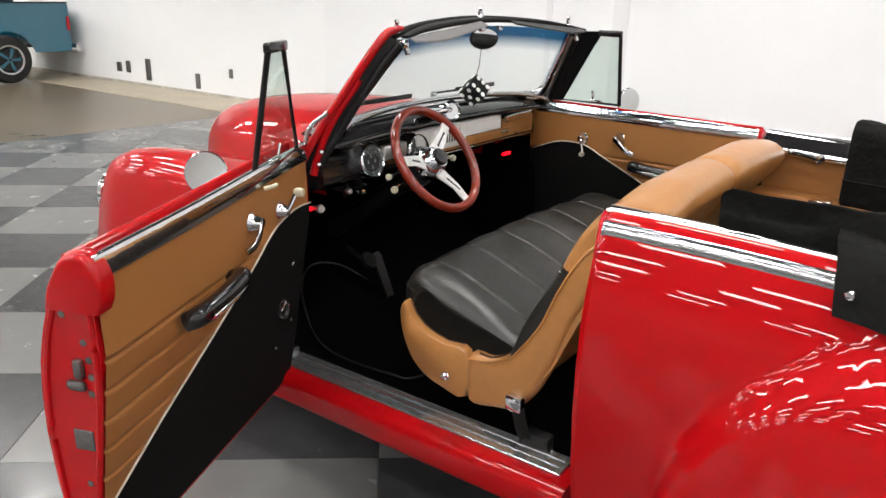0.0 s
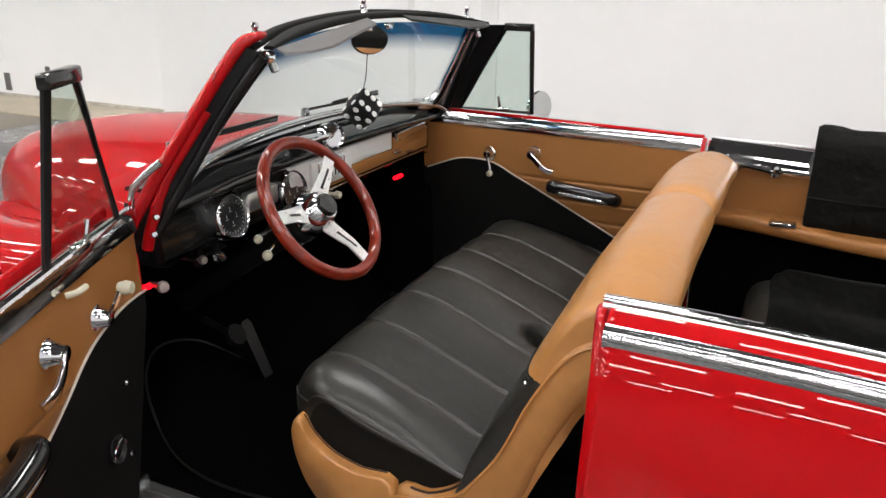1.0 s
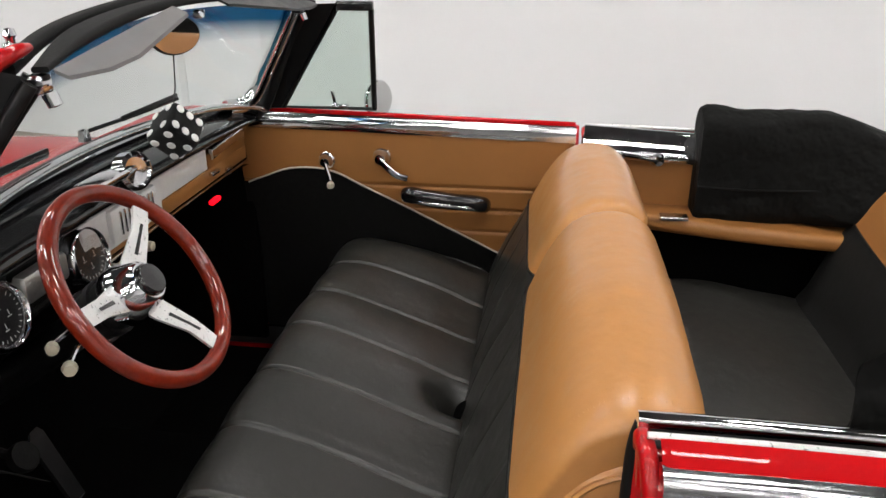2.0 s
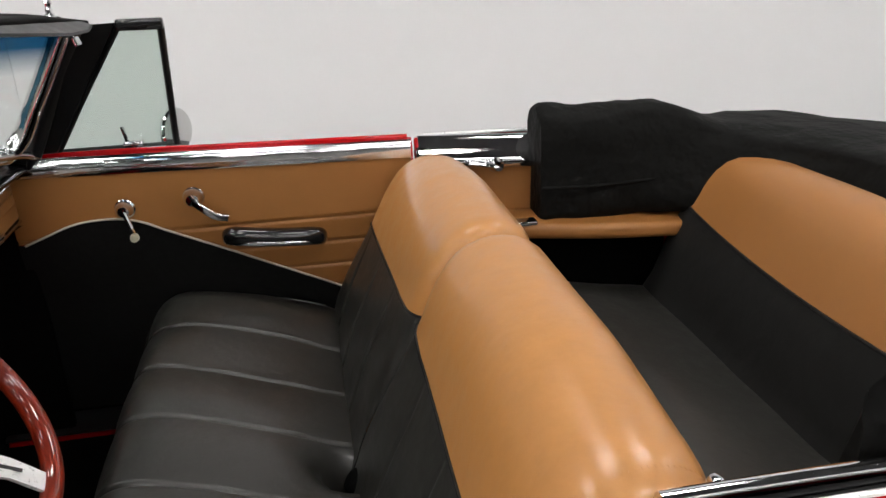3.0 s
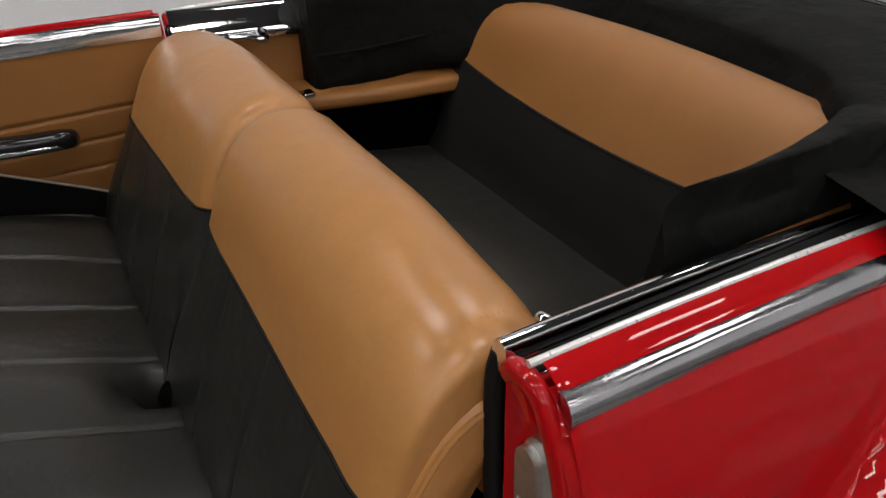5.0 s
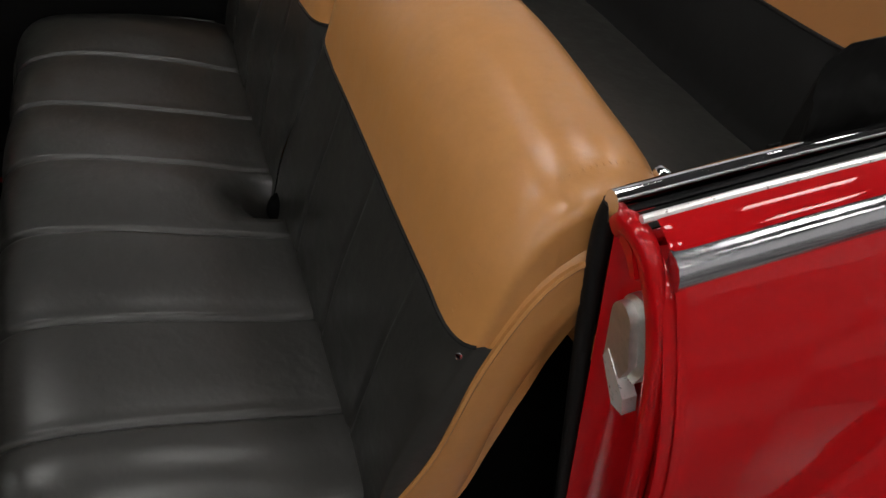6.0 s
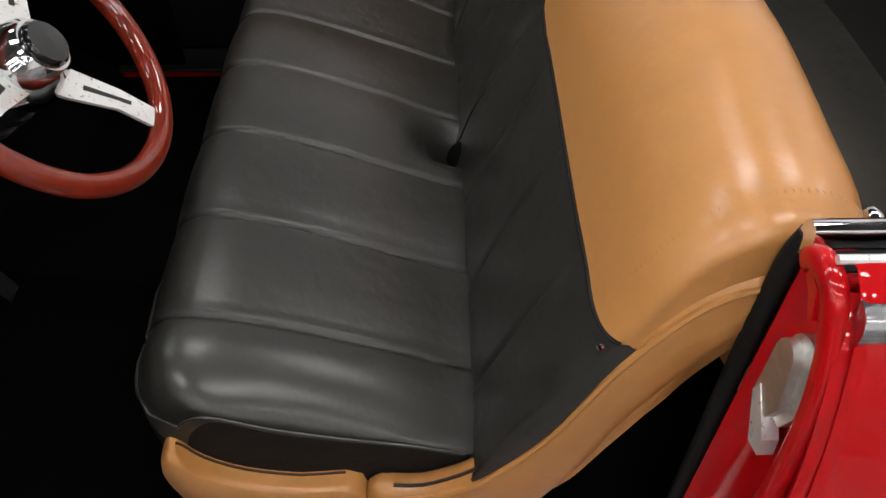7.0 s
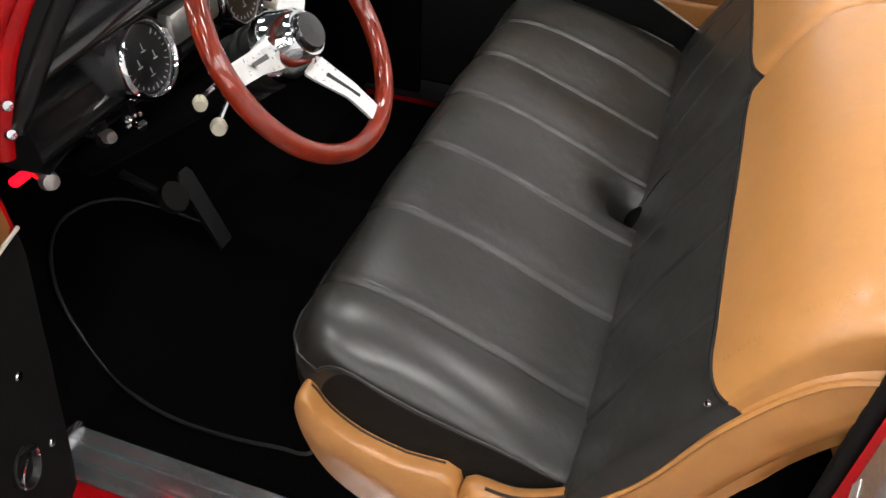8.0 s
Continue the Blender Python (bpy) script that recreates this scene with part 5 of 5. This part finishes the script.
for x in span(-0.60, 0.60, 0.085):
    sc = end_scale(x, -0.60, 0.60, 0.085, 2.2)
    pts = [Vector((x, -0.76 + (p.y + 0.76) * (0.78 + 0.22 * sc), 0.88 + (p.z - 0.88) * (0.85 + 0.15 * sc) - 0.03 * (abs(x) / 0.6) ** 2 * step(0.9, 1.1, p.z))) for p in rbc]
    zb = 0.938 + 0.035 * (abs(x) / 0.6) ** 2
    cut = next(i for i in range(6, 30) if pts[i].z > zb)
    mid = pts[cut - 1].lerp(pts[cut], (zb - pts[cut - 1].z) / (pts[cut].z - pts[cut - 1].z))
    dark.append(resample(pts[:cut] + [mid], 20))
    tan.append(resample([mid] + pts[cut:] + [pts[0]], 34))
sh = loft(tan, False)
mt = len(tan)
rb_ob = part("rear_backrest", (sh[0], sh[1] + [tuple(range(34)), tuple((mt - 1) * 34 + i for i in range(34))]), TANPANEL, rear, "tan leather rear seat back", 75)
part("rear_back_panel", loft(dark, False), DARKCLOTH, rb_ob, "black lower back panel", 75)
part("rear_piping", tube([d[-1] for d in dark][1:-1], 0.004, 6), DARKCLOTH, rb_ob)
for s in (-1, 1):
    sidep = part("rear_side_trim", loft([[(s * (0.715 + bumpy(y, z, 1, 5, 0.003)), y, z) for z in (0.90, 0.95, 1.0, 1.05, 1.085, 1.145 if s < 0 else 1.105)] for y in [0.03 - 0.068 * k for k in range(10)]], False), TANPANEL, car, "tan rear side trim panel", 80)
    ledge = [(s * 0.715, 0.04, 0.925), (s * 0.69, -0.10, 0.925), (s * 0.655, -0.25, 0.922), (s * 0.62, -0.45, 0.915), (s * 0.605, -0.72, 0.905)]
    part("arm_ledge", sweep(curve(ledge, 4), rounded(0.15, 0.046, 0.018, 4)), TANPANEL, sidep, "tan padded rear arm ledge")
    part("ash_tray", box(s * 0.600, -0.215, 0.9475, 0.040, 0.080, 0.012, 0.004), CHROME, sidep, "small chrome ashtray lid")
    part("lower_side", box(s * 0.70, -0.33, 0.63, 0.03, 0.72, 0.52, 0.006), CARPET, sidep, "black carpet lower side")
    wc = part("rear_crank", joined(revolve([(0.0, 0.036), (0.014, 0.034), (0.018, 0.022), (0.022, 0.004), (0.026, 0.0)], 16, (-s, 0, 0), (s * 0.712, -0.170, 1.088)), tube([(s * 0.682, -0.168, 1.088), (s * 0.678, -0.12, 1.098), (s * 0.680, -0.065, 1.105)], 0.0065, 8)), CHROME, sidep, "chrome rear window crank")
    part("rear_crank_knob", revolve([(0.0, 0.022), (0.009, 0.020), (0.011, 0.008), (0.007, 0.0)], 12, (-s, 0, 0), (s * 0.680, -0.062, 1.105)), CHROME, wc)
part("package_tray", box(0, -1.1, 1.02, 1.3, 0.5, 0.03, 0.01), CANVAS, car)

# ---- folded roof ----
U = [(0.690, -0.287), (0.688, -0.45), (0.680, -0.65), (0.650, -0.86), (0.54, -1.02), (0.36, -1.12), (0.16, -1.16), (0.0, -1.17)]
U = U + [(-x, y) for x, y in reversed(U[2:-1])] + [(-0.715, -0.42), (-0.735, -0.215)]
path = curve([(x, y, 0) for x, y in U], 6)
rings = []
total = len(path) - 1
for i, p in enumerate(path):
    a, b = path[max(0, i - 1)], path[min(total, i + 1)]
    t = (b - a).normalized()
    out = Vector((t.y, -t.x, 0)) * -1
    if out.dot(Vector((p.x, p.y + 0.6, 0))) < 0:
        out = -out
    u = abs(2 * i / total - 1)
    arm = step(0.48, 0.80, u)
    tip = step(0.93, 1.0, u)
    top = 1.183 + 0.064 * step(0.60, 0.74, u) + 0.004 * tip
    low = 1.02 - 0.085 * arm
    wid = 0.38 - 0.305 * arm
    inn = 0.20 - 0.125 * arm
    sec = [(-inn, low), (-inn - 0.005, (low + top) / 2 - 0.02), (-inn + 0.010, top - 0.05), (-inn + 0.035, top - 0.012), (0, top), (wid * 0.55, top - 0.015 - 0.005 * (1 - arm)), (wid * 0.88, top - 0.05 - 0.012 * (1 - arm)), (wid, top - 0.09), (wid, low + 0.03), (wid - 0.02, low)]
    ring = []
    for o, z in sec:
        q = p + out * o
        q.z = z
        if p.x < 0:
            q.y -= 0.045 * step(0.86, 1.0, u) * step(0.04, -0.06, o) * step(0.98, 1.2, z)
        q.x = min(0.815, max(-0.815 if q.y < -0.66 else -0.704, q.x))
        w = noise.noise(Vector((q.x * 6, q.y * 6, q.z * 9))) * 0.016 + noise.noise(Vector((q.x * 17, q.y * 17, q.z * 12 + 5))) * 0.010
        w -= 0.005 * max(0, math.sin(14 * (q.x + q.y) + 40 * q.z)) ** 4 * (1 - tip) * arm
        w *= 0.55 + 0.45 * arm
        q += out * w
        q.z += w * 0.6
        ring.append(q)
    ring = curve(ring, 4, True)
    rings.append(ring)
for i, j in ((0, 1), (-1, -2)):
    mid = sum((Vector(p) for p in rings[i]), Vector()) / len(rings[i])
    ahead = (mid - sum((Vector(p) for p in rings[j]), Vector()) / len(rings[j])).normalized() * 0.014
    lid = [mid + (Vector(p) - mid) * 0.93 + ahead for p in rings[i]]
    rings = [lid] + rings if i == 0 else rings + [lid]
stack = part("folded_roof", loft(rings), CANVAS, car, "folded black canvas roof stacked behind the rear seat", 60)
for s in (-1, 1):
    seam_pts = [(s * 0.600, -0.272, 1.040), (s * 0.597, -0.40, 1.036), (s * 0.595, -0.55, 1.040), (s * 0.590, -0.68, 1.045)]
    part("canvas_seam", tube(seam_pts, 0.004, 6, smooth=4), CANVAS, stack)
# the skirt of the roof over the quarter panel, held by a press stud
for s in (-1, 1):
    rows = []
    for k in range(15):
        y = -0.50 - 0.06 * k
        drop = 0.085 + 0.03 * step(-0.50, -0.80, y)
        ring = []
        for j, (dx, z) in enumerate(((0.68, 1.225), (0.72, 1.225), (0.770, 1.212), (0.815, 1.198), (0.846, 1.170), (0.866, 1.170 - drop * 0.6), (0.884, 1.170 - drop))):
            w = noise.noise(Vector((y * 7, dx * 9, s))) * 0.006
            ring.append((s * (dx + w - 0.006 + 0.02 * step(-1.0, -1.4, y)), y + (0.04, 0.035, 0.03, 0.02, 0.012, 0.006, 0)[j] * (1 - step(0, 4, k)), z + w - 1.25 * fall(y)))
        rows.append(ring)
    sk = part("roof_skirt", loft(rows, False), CANVAS, stack, "black canvas skirt hanging over the body side", 80)
    part("press_stud", revolve([(0.0, 0.007), (0.008, 0.006), (0.011, 0.0)], 14, (s, 0, 0.15), (s * 0.874, -0.525, 1.112)), CHROME, sk, "chrome press stud")

# ---- parked pickup at the wall ----
truck = thing("pickup_truck", "teal pickup truck parked with its tail to the white wall", "pickup truck", at=(2.70, 14.1, 0))


def tside(xs, wy, arch_x):
    rows = []
    for x in xs:
        r = math.sqrt(max(0, 0.47 ** 2 - (x - arch_x) ** 2)) if abs(x - arch_x) < 0.47 else 0
        low = max(0.50, 0.40 + r) if r else 0.50
        rows.append([(x, wy + 0.02 * math.sin(math.pi * t), low + (1.33 - low) * t) for t in [j / 10 for j in range(11)]])
    return loft(rows, False)


for wy in (-0.95, 0.95):
    bs = part("bed_side", tside([0.35 + 0.05 * k for k in range(43)], wy, 1.32), TEAL, truck, "teal bed side with wheel arch", 80)
    part("bed_rail", box(1.4, wy * 0.985, 1.335, 2.12, 0.07, 0.02, 0.006), BLACKTRIM, bs)
    part("tail_lamp", box(2.44, wy * 1.0, 0.98, 0.04, 0.05, 0.24, 0.01), material("red_lamp_lens", (0.45, 0.02, 0.03), 0.2, vary=0.05), bs, "red tail lamp")
    part("cab_side", slab([(0.32, wy, 0.50), (0.32, wy, 1.30), (0.25, wy * 0.85, 1.85), (-0.85, wy * 0.85, 1.85), (-1.25, wy, 1.28), (-2.6, wy, 1.15), (-2.75, wy, 0.5)], (0, -wy, 0), 0.06), TEAL, truck)
    for x in (1.32, -2.0):
        tw = part("truck_wheel", revolve([(0.23, -0.12), (0.36, -0.125), (0.395, -0.08), (0.40, 0), (0.395, 0.08), (0.36, 0.125), (0.23, 0.12)], 32, (0, 1, 0), (x, wy * 0.90, 0.40)), TYRE, truck, "black truck tyre")
        part("truck_rim", revolve([(0.0, 0.02), (0.07, 0.02), (0.08, -0.02), (0.20, -0.01), (0.225, 0.07), (0.245, 0.075), (0.245, 0.05)], 28, (0, math.copysign(1, wy), 0), (x, wy * 0.90 + math.copysign(0.07, wy), 0.40)), SILVERPAINT, tw, "silver truck wheel")
        out_y = wy * 0.90 + math.copysign(0.128, wy)
        part("wheel_hollow", revolve([(0.0, 0.004), (0.19, 0.004), (0.20, -0.02)], 24, (0, math.copysign(1, wy), 0), (x, out_y, 0.40)), BLACKTRIM, tw, "dark wheel centre")
        for k in range(5):
            a = 2 * math.pi * k / 5
            part("wheel_spoke", slab([(x + r * math.cos(a + d), out_y, 0.40 + r * math.sin(a + d)) for r, d in ((0.03, -0.6), (0.20, -0.13), (0.20, 0.13), (0.03, 0.6))], (0, wy, 0), 0.012), TEAL, tw, "teal wheel spoke")
part("tailgate", box(2.46, 0, 0.93, 0.05, 1.86, 0.76, 0.02), TEAL, truck)
part("bed_floor", box(1.4, 0, 0.62, 2.1, 1.86, 0.06, 0.01), BLACKTRIM, truck)
part("truck_bumper", box(2.58, 0, 0.55, 0.12, 1.96, 0.16, 0.03), CHROME, truck, "chrome rear bumper")
part("cab_roof", box(-0.30, 0, 1.85, 1.12, 1.62, 0.06, 0.03), TEAL, truck)
part("truck_bonnet", box(-1.95, 0, 1.14, 1.42, 1.86, 0.10, 0.03), TEAL, truck)
part("truck_nose", box(-2.70, 0, 0.80, 0.10, 1.86, 0.62, 0.03), TEAL, truck)

# ---- floor tiles, the last and smallest ----
TILE = 0.692
T0 = Vector((1.503, 7.110, 0))
ROW = Vector((0.6317, -0.7752, 0))
COL = Vector((0.7752, 0.6317, 0))
rot = Matrix((( ROW.x, COL.x, 0, 0), (ROW.y, COL.y, 0, 0), (0, 0, 1, 0), (0, 0, 0, 1)))
tile_mesh = {}
for nm, mt in (("light", TILE_LIGHT), ("dark", TILE_DARK)):
    me = mesh_from("tile_" + nm, *box(0, 0, 0, TILE - 0.002, TILE - 0.002, 0.006, 0.0008, 1))
    me.materials.append(mt)
    tile_mesh[nm] = me
HALF = TILE / 2 - 0.001
rest = {"light": [], "dark": []}


def clipped(poly, n, d):
    out = []
    for a, b in zip(poly, poly[1:] + poly[:1]):
        da, db = a.dot(n) - d, b.dot(n) - d
        if da <= 0:
            out.append(a)
        if da * db < 0:
            out.append(a.lerp(b, da / (da - db)))
    return out


EDGES = ((Vector((0.10, 0.995, 0)), 8.13), (Vector((1, 0, 0)), 4.42), (Vector((-inward.x, -inward.y, 0)), -inward.dot(BEND)))
count = 0
for i in range(-26, 27):
    for j in range(-26, 27):
        c = T0 + ROW * TILE * (i + 0.5) + COL * TILE * (j + 0.5)
        if not (LEFT_X + 0.6 < c.x < 5.2 and BACK_Y < c.y < 9.2):
            continue
        nm = "dark" if (i + j) % 2 == 0 else "light"
        corners = [c + ROW * a + COL * b for a, b in ((-HALF, -HALF), (HALF, -HALF), (HALF, HALF), (-HALF, HALF))]
        inside = all(p.dot(n) < d for p in corners for n, d in EDGES)
        if inside and -3.2 < c.x < 4.4 and -0.5 < c.y < 8.2:
            ob = new("tile", tile_mesh[nm])
            ob.parent = floor
            ob.matrix_basis = Matrix.Translation((c.x, c.y, -0.003)) @ rot
            count += 1
            continue
        poly = corners
        for n, d in EDGES:
            poly = clipped(poly, n, d) if poly else poly
        if len(poly) >= 3:
            rest[nm].append(poly)
for nm, mt in (("light", TILE_LIGHT), ("dark", TILE_DARK)):
    shapes = [slab([Vector((p.x, p.y, 0.0)) for p in poly], (0, 0, -1), 0.006) for poly in rest[nm]]
    ob = part("tile_field", joined(*shapes), mt, floor, nm + " grey tiles further out")
    tagged(ob, kind="stuff")
